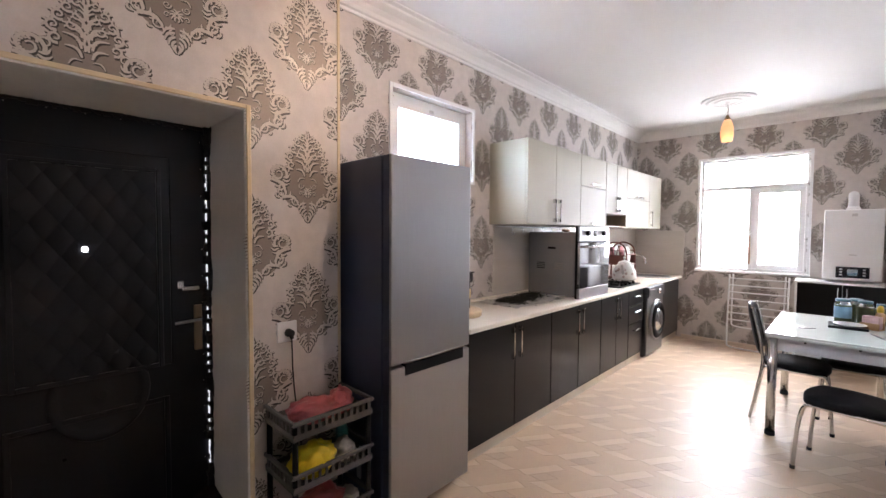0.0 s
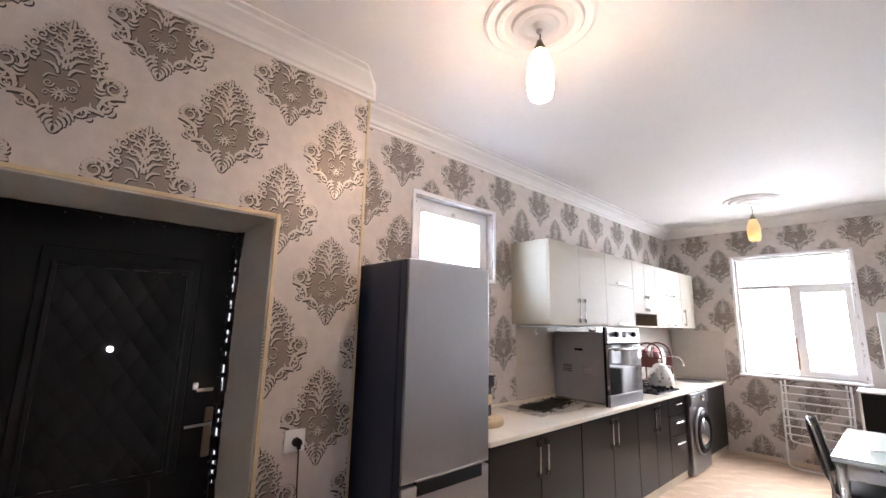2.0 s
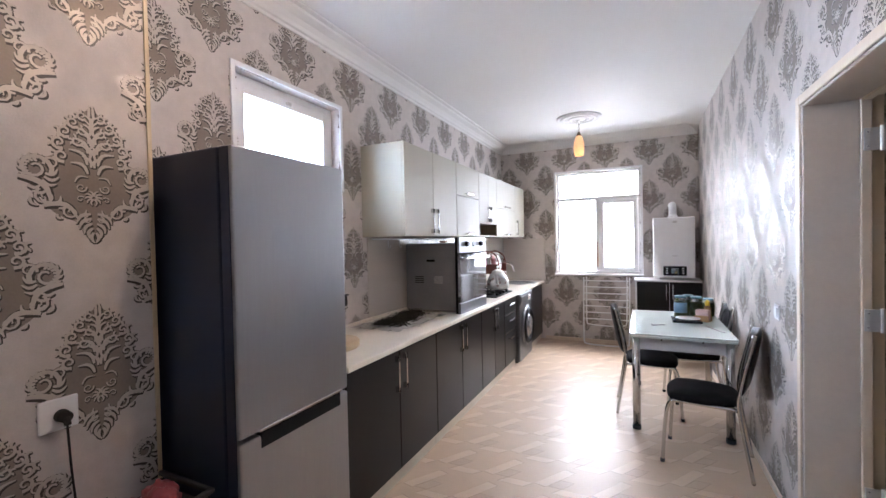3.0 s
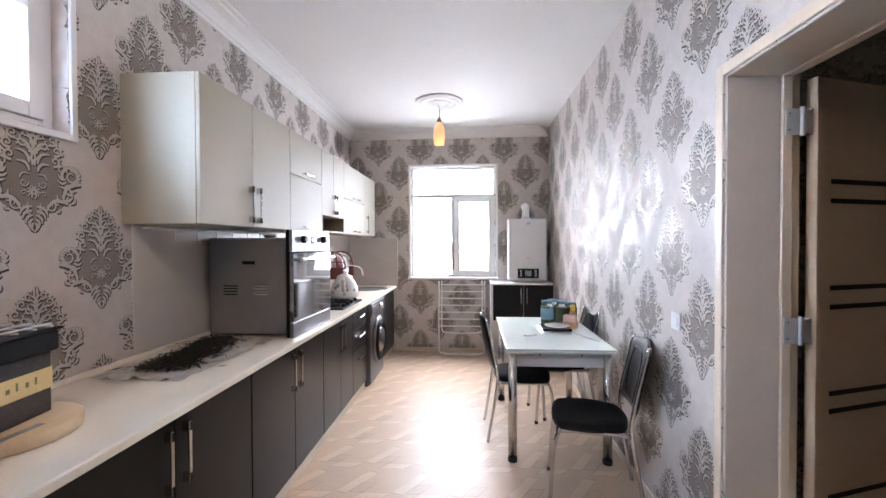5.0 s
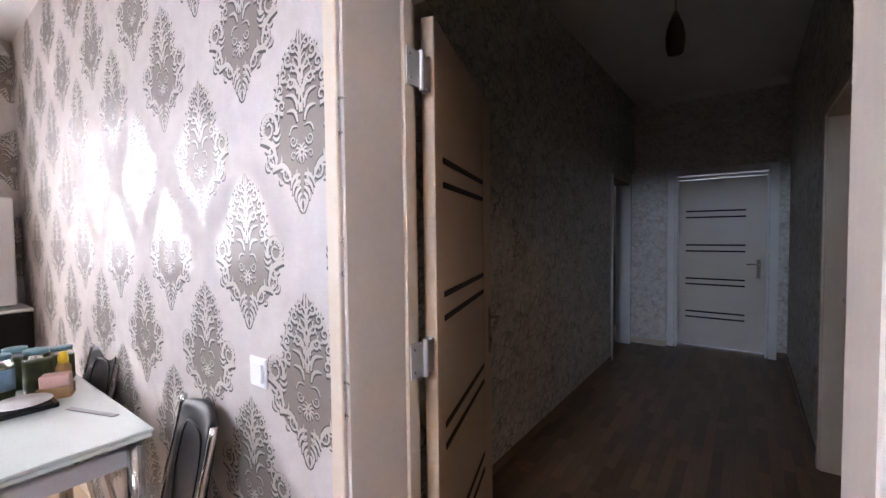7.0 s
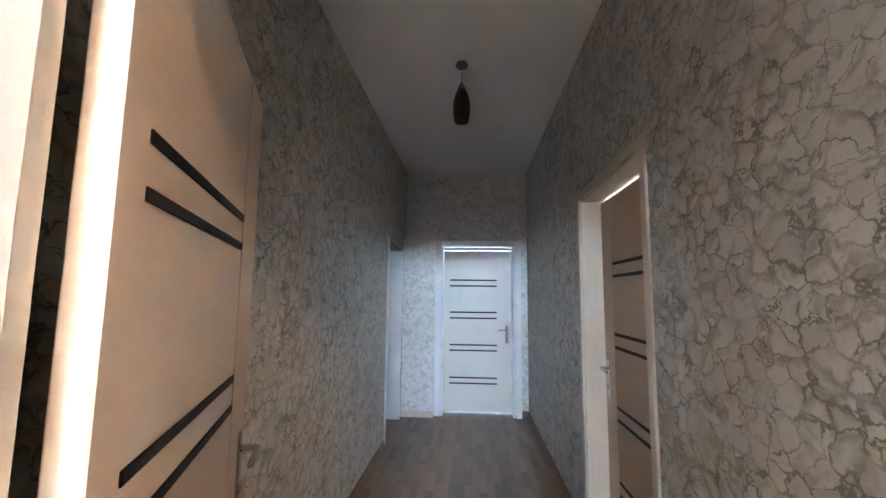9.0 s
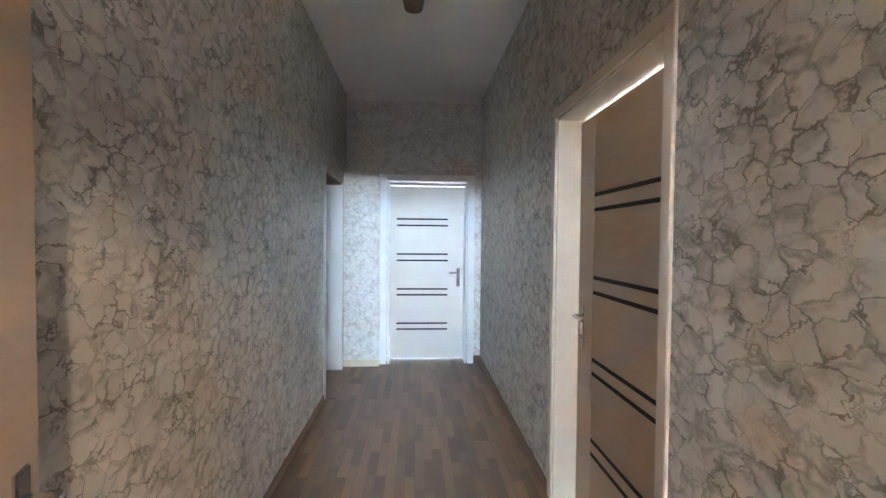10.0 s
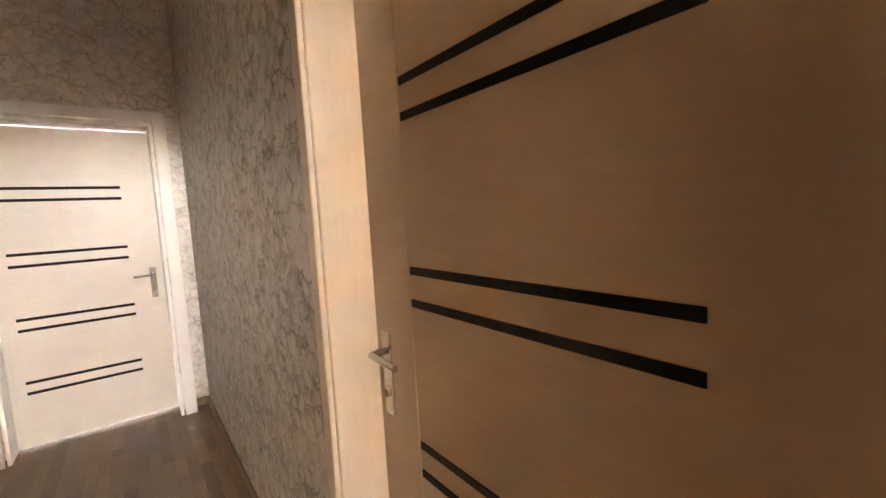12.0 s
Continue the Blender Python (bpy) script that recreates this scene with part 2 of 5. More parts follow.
NICHE = wood_grain("brown_niche_board", (0.24, 0.19, 0.13), (0.33, 0.27, 0.19), 0.5, (1, 4, 1))
WORKTOP = surface("cream_worktop", (0.82, 0.755, 0.65), 0.3, 0, 0.07, 5, 130, 0.05)
PLINTH = surface("pale_plinth", (0.60, 0.53, 0.43), 0.45)
SPLASH = surface("beige_splash_panel", (0.62, 0.575, 0.52), 0.24, 0, 0.05, 3, 40, 0.04, (1, 0.3, 3))
LINEVINYL = surface("vinyl_brown_outline", (0.40, 0.285, 0.20), 0.43, 0, 0.12, 9, 60, 0.05)
BAR = surface("vinyl_pale_bar", (0.62, 0.475, 0.345), 0.43, 0, 0.08, 9, 60, 0.05)
HEXVINYL = island_vinyl()
TANVINYL = surface("tan_vinyl_floor", (0.55, 0.405, 0.285), 0.43, 0, 0.07, 6, 90, 0.06)
HAZE = glow("bright_haze", (0.95, 0.98, 1.0), 2.5, (0.5, 0.5, 0.5))
PLANK = strip_parquet()
SKIRT = wood_grain("brown_skirting", (0.16, 0.10, 0.06), (0.24, 0.155, 0.095), 0.45, (0.3, 0.3, 4))
OVENSIDE = surface("galvanised_oven_side", (0.25, 0.255, 0.265), 0.42, 0.4, 0.1, 3, 60, 0.08)
OVENGLASS = surface("dark_oven_glass", (0.50, 0.52, 0.55), 0.05, 0.9, 0.05, 3, 40, 0.0)
NICKEL = surface("bright_nickel_hinge", (0.66, 0.65, 0.64), 0.4, 0.4, 0.05)
WMGREY = surface("grey_washing_machine", (0.13, 0.13, 0.138), 0.3, 0.4, 0.06)
ENAMEL = surface("white_enamel", (0.78, 0.77, 0.75), 0.22, 0, 0.03)
FLORAL = surface("floral_print", (0.45, 0.36, 0.33), 0.3, 0, 0.3, 20, 60)
VINYLBLACK = surface("black_vinyl", (0.006, 0.006, 0.007), 0.36, 0, 0.25, 6, 180, 0.3, spec=0.2)
SEATBLACK = surface("black_seat_fabric", (0.007, 0.006, 0.007), 0.75, 0, 0.3, 6, 240, 0.5, spec=0.15)
TABLETOP = surface("mint_white_glass_top", (0.66, 0.72, 0.68), 0.07, 0, 0.03, 2, 40, 0.0)
APRON = surface("pale_grey_apron", (0.56, 0.56, 0.58), 0.4)
REDBROWN = surface("red_brown_rack", (0.20, 0.07, 0.05), 0.45)
RUBBER = surface("black_rubber", (0.015, 0.015, 0.015), 0.8)
GREYPLASTIC = surface("grey_brown_plastic", (0.085, 0.08, 0.075), 0.5, 0, 0.15)
PINKBAG = surface("pink_plastic_bag", (0.42, 0.10, 0.11), 0.35, 0, 0.3, 14, 40, 0.5)
YELLOWBAG = surface("yellow_plastic_bag", (0.72, 0.55, 0.02), 0.35, 0, 0.15, 12, 40, 0.5)
CLEARBAG = surface("pale_plastic_wrap", (0.50, 0.47, 0.43), 0.3, 0, 0.2, 14, 40, 0.5)
TEAL = surface("teal_plastic", (0.02, 0.18, 0.17), 0.4)
HERB = surface("dried_herbs", (0.034, 0.030, 0.016), 0.8, 0, 0.5, 30, 90, 0.4, rnd=0.3)
PAPERSHEET = surface("printed_paper_sheet", (0.52, 0.50, 0.46), 0.6, 0, 0.2, 12, 60, 0.1)
BEECH = wood_grain("beech_board", (0.58, 0.43, 0.26), (0.72, 0.56, 0.37), 0.45, (4, 0.4, 1))
CARTON = surface("dark_brown_carton", (0.03, 0.02, 0.016), 0.45, 0, 0.85, 40, 90, 0.2)
YELLOWBAND = surface("yellow_paper_band", (0.72, 0.55, 0.25), 0.5)
GREENPRINT = surface("olive_print", (0.20, 0.19, 0.07), 0.5)
PICKLE = surface("pickled_greens", (0.085, 0.11, 0.03), 0.35, 0, 0.5, 25, 60, 0.3)
JARGLASS = glass("jar_glass")
PANE = glass("window_glass")
LIDBLUE = surface("blue_grey_lid", (0.10, 0.20, 0.24), 0.35, 0.3)
LABELBLUE = surface("blue_jar_label", (0.20, 0.34, 0.45), 0.5)
NAPKIN = surface("pink_napkin_pack", (0.62, 0.40, 0.36), 0.6)
CARDBOARD = surface("orange_brown_card", (0.45, 0.26, 0.12), 0.6)
YELLOWCAP = surface("yellow_cap", (0.75, 0.50, 0.03), 0.4)
KNIFE = surface("grey_blade", (0.30, 0.30, 0.31), 0.3, 0.8)
AMBER_OFF = surface("unlit_olive_glass", (0.075, 0.055, 0.025), 0.25)
BRASS = surface("dark_brass", (0.16, 0.12, 0.07), 0.4, 0.7)
def bulb_shade(name, col, top, bottom):
    """Amber glass lit from a bulb in its lower half."""
    m = glow(name, col, 1.0, (0.6, 0.5, 0.35))
    nt = m.node_tree
    sp = nt.nodes.new("ShaderNodeSeparateXYZ")
    nt.links.new(coords(nt), sp.inputs[0])
    mr = nt.nodes.new("ShaderNodeMapRange")
    mr.inputs["From Min"].default_value, mr.inputs["From Max"].default_value = 0.03, 0.11
    mr.inputs["To Min"].default_value, mr.inputs["To Max"].default_value = bottom, top
    nt.links.new(sp.outputs["Z"], mr.inputs["Value"])
    nt.links.new(mr.outputs["Result"], nt.nodes["Principled BSDF"].inputs["Emission Strength"])
    return m


AMBER_HOT = bulb_shade("lit_pale_amber_glass", (1.0, 0.72, 0.50), 4.0, 92.0)
AMBER_WARM = bulb_shade("lit_amber_glass", (1.0, 0.38, 0.09), 0.4, 0.85)
DISPLAY = surface("dark_display", (0.012, 0.013, 0.016), 0.15)
MARK = surface("pale_print", (0.6, 0.6, 0.6), 0.4)
PEEP = glow("peephole_daylight", (1.0, 1.0, 0.95), 3.0, (0.8, 0.8, 0.8))
GAPLIGHT = glow("daylight_slit", (0.95, 0.98, 1.0), 0.35, (0.5, 0.5, 0.5))
TAN = surface("tan_cord", (0.36, 0.20, 0.12), 0.6)


# ---- building helpers ----
WORLD = {}


def thing(name, x, y, z, label, category, group="", rz=0.0, kind=""):
    ob = new(name)
    ob.matrix_basis = pose(x, y, z, 0, 0, rz)
    WORLD[ob] = pose(x, y, z, 0, 0, rz)
    return tagged(ob, label, category, group, kind)


def mesh_of(name, bm, material, smooth=False):
    me = bpy.data.meshes.new(name)
    bm.to_mesh(me)
    bm.free()
    me.materials.append(material)
    if smooth:
        for p in me.polygons:
            p.use_smooth = True
    return me


def part(name, bm, material, parent, label="", smooth=False, local=False):
    """One mesh under a thing or a part; given in world metres unless local."""
    if not local:
        bm.transform(WORLD[parent].inverted())
    ob = new(name, mesh_of(name, bm, material, smooth))
    ob.parent = parent
    WORLD[ob] = WORLD[parent]
    return tagged(ob, label)


def solid(name, bm, material, label, category, smooth=False, kind="", base=None):
    """A thing of one mesh, with its origin at its base."""
    vs = [v.co for v in bm.verts]
    o = Vector(base) if base else Vector((sum(v.x for v in vs) / len(vs), sum(v.y for v in vs) / len(vs), min(v.z for v in vs)))
    bm.transform(Matrix.Translation(-o))
    ob = new(name, mesh_of(name, bm, material, smooth))
    ob.location = o
    WORLD[ob] = Matrix.Translation(o)
    return tagged(ob, label, category, "", kind)


def piece(name, me, parent, x, y, z, rz=0.0):
    ob = new(name, me)
    ob.parent = parent
    ob.matrix_basis = WORLD[parent].inverted() @ pose(x, y, z, 0, 0, rz)
    return ob


def box(x0, x1, y0, y1, z0, z1, bev=0.0, seg=1, bm=None):
    b = bmesh.new()
    bmesh.ops.create_cube(b, size=1)
    for v in b.verts:
        v.co = Vector(((x0 + x1) / 2 + v.co.x * (x1 - x0), (y0 + y1) / 2 + v.co.y * (y1 - y0), (z0 + z1) / 2 + v.co.z * (z1 - z0)))
    if bev:
        bmesh.ops.bevel(b, geom=b.edges[:], offset=bev, segments=seg, affect="EDGES", profile=0.5)
    return b if bm is None else join(bm, b)


def join(a, *others):
    for b in others:
        me = bpy.data.meshes.new("tmp")
        b.to_mesh(me)
        b.free()
        a.from_mesh(me)
        bpy.data.meshes.remove(me)
    return a


def cyl(p, q, r, r2=None, n=16, caps=True):
    p, q = Vector(p), Vector(q)
    b = bmesh.new()
    bmesh.ops.create_cone(b, cap_ends=caps, segments=n, radius1=r, radius2=r if r2 is None else r2, depth=(q - p).length)
    b.transform(Matrix.Translation((p + q) / 2) @ (q - p).to_track_quat("Z", "Y").to_matrix().to_4x4())
    return b


def lathe(profile, x, y, z, n=24):
    """A turned body: (radius, height) rings round an upright axis."""
    b = bmesh.new()
    rings = [[b.verts.new((x + r * math.cos(2 * math.pi * i / n), y + r * math.sin(2 * math.pi * i / n), z + h)) for i in range(n)] for r, h in profile]
    for a, c in zip(rings, rings[1:]):
        for i in range(n):
            b.faces.new((a[i], a[(i + 1) % n], c[(i + 1) % n], c[i]))
    b.faces.new(rings[0][::-1])
    b.faces.new(rings[-1])
    return b


def tube(points, r, n=10, rounds=2):
    """A bent pipe through points, its corners rounded by cutting."""
    pts = [Vector(p) for p in points]
    for _ in range(rounds):
        cut = [pts[0]]
        for a, c in zip(pts, pts[1:]):
            cut += [a.lerp(c, 0.25), a.lerp(c, 0.75)]
        pts = cut + [pts[-1]]
    b = bmesh.new()
    rings, side = [], None
    for i, p in enumerate(pts):
        d = (pts[min(i + 1, len(pts) - 1)] - pts[max(i - 1, 0)]).normalized()
        if side is None:
            side = d.orthogonal().normalized()
        side = (side - d * side.dot(d)).normalized()
        up = d.cross(side)
        rings.append([b.verts.new(p + r * (math.cos(2 * math.pi * k / n) * side + math.sin(2 * math.pi * k / n) * up)) for k in range(n)])
    for a, c in zip(rings, rings[1:]):
        for k in range(n):
            b.faces.new((a[k], a[(k + 1) % n], c[(k + 1) % n], c[k]))
    b.faces.new(rings[0][::-1])
    b.faces.new(rings[-1])
    return b


def wall_cells(axis, t0, t1, u0, u1, z0, z1, holes):
    """A wall with thickness t0..t1 along axis and openings (u, u, z, z) that go through it."""
    us = sorted({u0, u1, *[h[0] for h in holes], *[h[1] for h in holes]})
    zs = sorted({z0, z1, *[h[2] for h in holes], *[h[3] for h in holes]})

    def filled(i, j):
        if not (0 <= i < len(us) - 1 and 0 <= j < len(zs) - 1):
            return False
        cu, cz = (us[i] + us[i + 1]) / 2, (zs[j] + zs[j + 1]) / 2
        return not any(h[0] < cu < h[1] and h[2] < cz < h[3] for h in holes)

    b = bmesh.new()
    made = {}

    def vert(t, u, z):
        k = (t, u, z)
        if k not in made:
            made[k] = b.verts.new((t, u, z) if axis == "x" else (u, t, z))
        return made[k]

    for i in range(len(us) - 1):
        for j in range(len(zs) - 1):
            if not filled(i, j):
                continue
            a, c, d, e = us[i], us[i + 1], zs[j], zs[j + 1]
            for t in (t0, t1):
                b.faces.new((vert(t, a, d), vert(t, c, d), vert(t, c, e), vert(t, a, e)))
            for di, dj, (p, q) in ((-1, 0, ((a, d), (a, e))), (1, 0, ((c, d), (c, e))), (0, -1, ((a, d), (c, d))), (0, 1, ((a, e), (c, e)))):
                if not filled(i + di, j + dj):
                    b.faces.new((vert(t0, *p), vert(t0, *q), vert(t1, *q), vert(t1, *p)))
    bmesh.ops.recalc_face_normals(b, faces=b.faces[:])
    return b


def structure(name, bm, material, label, category, base=(0, 0, 0)):
    return solid(name, bm, material, label, category, False, "structure", base)


# ---- large structure ----
LX, EX, WX, BY, CZ = -2.0, -1.70, 0.64, 7.055, 2.925
CS, CN, CE, CCZ = 2.175, 3.745, 5.91, 3.09
wall_west = structure("wall_west", wall_cells("x", LX - 0.3, LX, 1.72, 7.3, 0, 3.2, [(2.325, 3.175, 1.885, 2.45)]), PAPER, "kitchen wall papered with grey damask, small high window", "wall")
wall_entry = structure("wall_entry", wall_cells("x", EX - 0.6, EX, -1.0, 1.72, 0, 3.2, [(0.225, 1.25, -1, 2.01)]), PAPER, "damask papered wall round the black entrance door", "wall")
wall_north = structure("wall_north", wall_cells("y", BY, BY + 0.28, LX, WX, 0, 3.2, [(-1.165, -0.045, 0.985, 2.445)]), PAPER, "damask papered end wall with the large window", "wall")
wall_east = structure("wall_east", wall_cells("x", WX, 0.87, -1.0, 7.335, 0, 3.2, [(2.405, 3.30, -1, 2.095)]), PAPER, "long damask papered wall with open doorway", "wall")
wall_south = structure("wall_south", wall_cells("y", -1.2, -1.0, -2.3, 0.87, 0, 3.2, []), PAPER, "damask papered wall closing the kitchen", "wall")
corridor_north = structure("wall_corridor_north", wall_cells("y", CN, CN + 0.15, 0.87, 6.1, 0, 3.2, [(4.80, 5.62, -1, 2.03)]), CRACKLE, "corridor wall papered with crackled beige print", "wall")
corridor_south = structure("wall_corridor_south", wall_cells("y", CS - 0.2, CS, 0.87, 6.1, 0, 3.2, [(2.30, 3.285, -1, 2.10)]), CRACKLE, "corridor wall with crackled print and a door", "wall")
# end wall takes the crackle copy brightened for the light that falls there
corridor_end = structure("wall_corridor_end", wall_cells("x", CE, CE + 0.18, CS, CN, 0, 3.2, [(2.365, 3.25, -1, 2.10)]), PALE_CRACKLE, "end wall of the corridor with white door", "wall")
structure("ceiling", box(-2.3, 0.64, -1.0, 7.055, CZ, CZ + 0.12), WHITE, "white painted kitchen ceiling", "ceiling")
structure("ceiling_corridor", box(0.87, CE, CS, CN, CCZ, CCZ + 0.1), WHITE, "white painted corridor ceiling", "ceiling")
floor = structure("floor", box(-2.3, 0.76, -1.0, 7.1, -0.1, 0.0), TANVINYL, "pale printed vinyl kitchen floor", "floor")
corridor_floor = structure("floor_corridor", box(0.76, 6.7, 1.9, 5.4, -0.1, -0.006), SKIRT, "brown laminate corridor floor", "floor")
# side room walls: the room's darkness is put into their dark grey colour
side_room = box(4.2, 6.6, 5.3, 5.4, -0.006, 3.2)
box(4.1, 4.2, CN + 0.15, 5.4, -0.006, 3.2, bm=side_room)
box(6.6, 6.7, CN + 0.15, 5.4, -0.006, 3.2, bm=side_room)
box(4.2, 6.6, CN + 0.15, 5.3, 2.9, 3.2, bm=side_room)
structure("wall_side_room", side_room, GREYPLASTIC, "plain walls of the unlit side room, its darkness put into their colour", "wall")
structure("backdrop_north", box(-9, 9, 13.0, 13.1, -0.5, 9), HAZE, "bright hazy distance outside the large window", "backdrop")
structure("backdrop_west", box(-9.1, -9.0, -6, 14, -0.5, 9), HAZE, "bright hazy distance outside the small window", "backdrop")
ground = structure("ground", box(-60, 60, -60, 60, -0.6, -0.5), PLASTER, "pale bare ground outside the windows", "ground")


def cove(points, inward, depth, drop, z):
    """A stepped plaster cornice along a wall from points[0] to points[1]."""
    prof = [(0.0, -drop), (0.012, -drop), (0.016, -drop * 0.86), (0.03, -drop * 0.8), (0.042, -drop * 0.62), (0.065, -drop * 0.4), (depth * 0.72, -drop * 0.2), (depth * 0.76, -drop * 0.1), (depth, -drop * 0.08), (depth, -0.001), (0.0, -0.001)]
    b = bmesh.new()
    a, c = Vector(points[0]), Vector(points[1])
    n = Vector(inward)
    d = (c - a).normalized()
    r1 = [b.verts.new((a.x + n.x * p + d.x * p, a.y + n.y * p + d.y * p, z + h)) for p, h in prof]
    r2 = [b.verts.new((c.x + n.x * p - d.x * p, c.y + n.y * p - d.y * p, z + h)) for p, h in prof]
    for i in range(len(prof)):
        j = (i + 1) % len(prof)
        b.faces.new((r1[i], r1[j], r2[j], r2[i]))
    b.faces.new(r1[::-1])
    b.faces.new(r2)
    bmesh.ops.recalc_face_normals(b, faces=b.faces[:])
    return b


structure("trim_cornice_west", cove([(LX, 1.72, 0), (LX, BY, 0)], (1, 0, 0), 0.15, 0.11, CZ), WHITE, "white moulded plaster cornice", "cornice")
structure("trim_cornice_north", cove([(LX, BY, 0), (WX, BY, 0)], (0, -1, 0), 0.15, 0.11, CZ), WHITE, "white moulded plaster cornice over the window wall", "cornice")
structure("trim_cornice_entry", cove([(EX, -1.0, 0), (EX, 1.76, 0)], (1, 0, 0), 0.15, 0.11, CZ), WHITE, "white moulded plaster cornice over the entrance", "cornice")
structure("trim_cornice_corridor", cove([(CE, CN, 0), (CE, CS, 0)], (-1, 0, 0), 0.1, 0.07, CCZ), WHITE, "white plaster cornice at the corridor end", "cornice")
structure("trim_corner_bead", box(EX - 0.02, EX + 0.006, 1.712, 1.726, 0, CZ - 0.111), TRIM, "cream corner bead where the wall steps back", "trim")


# ---- damask print ----
def damask_motif():
    """Ground and scrolls of one medallion, each as (vertices, triangles), in metres round its centre."""
    half = [(-0.222, 0.0), (-0.19, 0.03), (-0.165, 0.028), (-0.15, 0.075), (-0.12, 0.12), (-0.08, 0.125), (-0.045, 0.165), (-0.01, 0.185), (0.022, 0.178), (0.038, 0.135), (0.046, 0.086), (0.065, 0.092), (0.09, 0.090), (0.12, 0.078), (0.15, 0.064), (0.185, 0.04), (0.224, 0.0)]
    vs, ts = [], []
    vals = np.linspace(-0.222, 0.225, 30)
    wid = np.interp(vals, [h[0] for h in half], [h[1] for h in half])
    cols = 10
    for v, w in zip(vals, wid):
        for k in range(cols + 1):
            vs.append((w * (2 * k / cols - 1), v, 0.0))
    for i in range(len(vals) - 1):
        for k in range(cols):
            a = i * (cols + 1) + k
            ts += [(a, a + 1, a + cols + 2), (a, a + cols + 2, a + cols + 1)]
    strokes = []

    def curl(cx, cy, r, start, turns, w, shrink=0.75, n=14):
        pts = []
        for i in range(n):
            f = i / (n - 1)
            ang = radians(start) + turns * 2 * math.pi * f
            rr = r * (1 - shrink * f)
            pts.append((cx + rr * math.cos(ang), cy + rr * math.sin(ang), w * (1 - 0.6 * f)))
        strokes.append(pts)

    def leaf(x0, y0, x1, y1, bend, w, n=8):
        pts = []
        dx, dy = x1 - x0, y1 - y0
        for i in range(n):
            f = i / (n - 1)
            b = bend * math.sin(math.pi * f)
            pts.append((x0 + dx * f - dy * b, y0 + dy * f + dx * b, w * (0.35 + 1.3 * math.sin(math.pi * (0.15 + 0.85 * f)) ** 1.0 * 0.6)))
        strokes.append(pts)

    # acanthus plume of the upper half: broad lobes fanned over one another, each ending in a scroll
    rs = random.Random(5)
    for x, y, r, st, w in ((0.082, 0.050, 0.020, 250, 0.012), (0.088, 0.092, 0.021, 240, 0.012), (0.072, 0.130, 0.020, 235, 0.012), (0.050, 0.163, 0.018, 230, 0.011), (0.026, 0.190, 0.015, 225, 0.010), (0.040, 0.104, 0.016, 200, 0.009), (0.026, 0.140, 0.014, 200, 0.008)):
        curl(x, y, r, st, 1.15, w, 0.74, 12)
        for k in range(3):
            ang = radians(-40 + 55 * k + rs.uniform(-12, 12))
            leaf(x + r * 0.7 * math.cos(ang), y + r * 0.7 * math.sin(ang), x + r * 1.45 * math.cos(ang), y + r * 1.45 * math.sin(ang), 0.3, w * 0.75, 5)
        leaf(0.006 + 0.1 * x, max(0.0, y - 0.062), x * 0.72, y - r * 0.9, 0.28, w * 0.9, 7)
    for y in (0.022, 0.058, 0.094, 0.128, 0.160):
        leaf(0.005, y, 0.030 - 0.06 * y, y + 0.034, 0.3, 0.010, 6)
    leaf(0.0065, 0.186, 0.0045, 0.230, 0.0, 0.009)
    # side volutes with their lobes
    curl(0.148, 0.002, 0.043, 205, -1.45, 0.0155, 0.78, 18)
    curl(0.108, 0.022, 0.020, -20, 1.1, 0.009, 0.7, 12)
    for a in (-50, -25, 0, 25, 50, 75, 100):
        c, d = math.cos(radians(a)), math.sin(radians(a))
        leaf(0.146 + 0.02 * c, 0.002 + 0.02 * d, 0.146 + 0.043 * c, 0.004 + 0.044 * d, -0.35, 0.0095, 7)
    for x0, y0, x1, y1 in ((0.124, -0.012, 0.094, 0.004), (0.126, -0.022, 0.09, -0.02), (0.13, -0.032, 0.096, -0.042)):
        leaf(x0, y0, x1, y1, 0.3, 0.010, 7)
    # lower border: two swept bands with leaflets turned inwards
    leaf(0.188, -0.026, 0.112, -0.108, -0.26, 0.017, 12)
    leaf(0.132, -0.112, 0.044, -0.152, -0.30, 0.0155, 12)
    curl(0.125, -0.082, 0.027, 60, -1.3, 0.0095, 0.75, 14)
    curl(0.062, -0.128, 0.022, 60, -1.25, 0.0085, 0.75, 13)
    for x0, y0, x1, y1, w in ((0.166, -0.052, 0.134, -0.046, 0.010), (0.155, -0.068, 0.118, -0.056, 0.010), (0.108, -0.102, 0.088, -0.078, 0.009), (0.094, -0.118, 0.074, -0.098, 0.008), (0.16, -0.085, 0.142, -0.112, 0.009), (0.098, -0.135, 0.084, -0.15, 0.008), (0.04, -0.135, 0.022, -0.118, 0.007)):
        leaf(x0, y0, x1, y1, 0.3, w, 7)
    # pointed tassel
    curl(0.018, -0.152, 0.012, 90, -1.1, 0.0065, 0.7, 10)
    for tx, ty in ((0.05, -0.166), (0.042, -0.182), (0.029, -0.198), (0.015, -0.213), (0.001, -0.228)):
        leaf(0.004 + 0.1 * tx, ty + 0.034, tx, ty, 0.22, 0.011, 8)
    # small fleuron in the plain middle
    for a in (-80, -45, -10, 25, 60):
        c, d = math.cos(radians(a)), math.sin(radians(a))
        leaf(0.005 * c, -0.078 + 0.005 * d, 0.026 * c, -0.078 + 0.026 * d, 0.25, 0.0065, 6)
    curl(0.034, -0.046, 0.016, 170, 1.2, 0.0055, 0.75, 12)
    curl(0.036, -0.084, 0.011, 150, -1.1, 0.0045, 0.75, 10)
    leaf(0.05, -0.03, 0.014, -0.012, -0.3, 0.0055, 7)

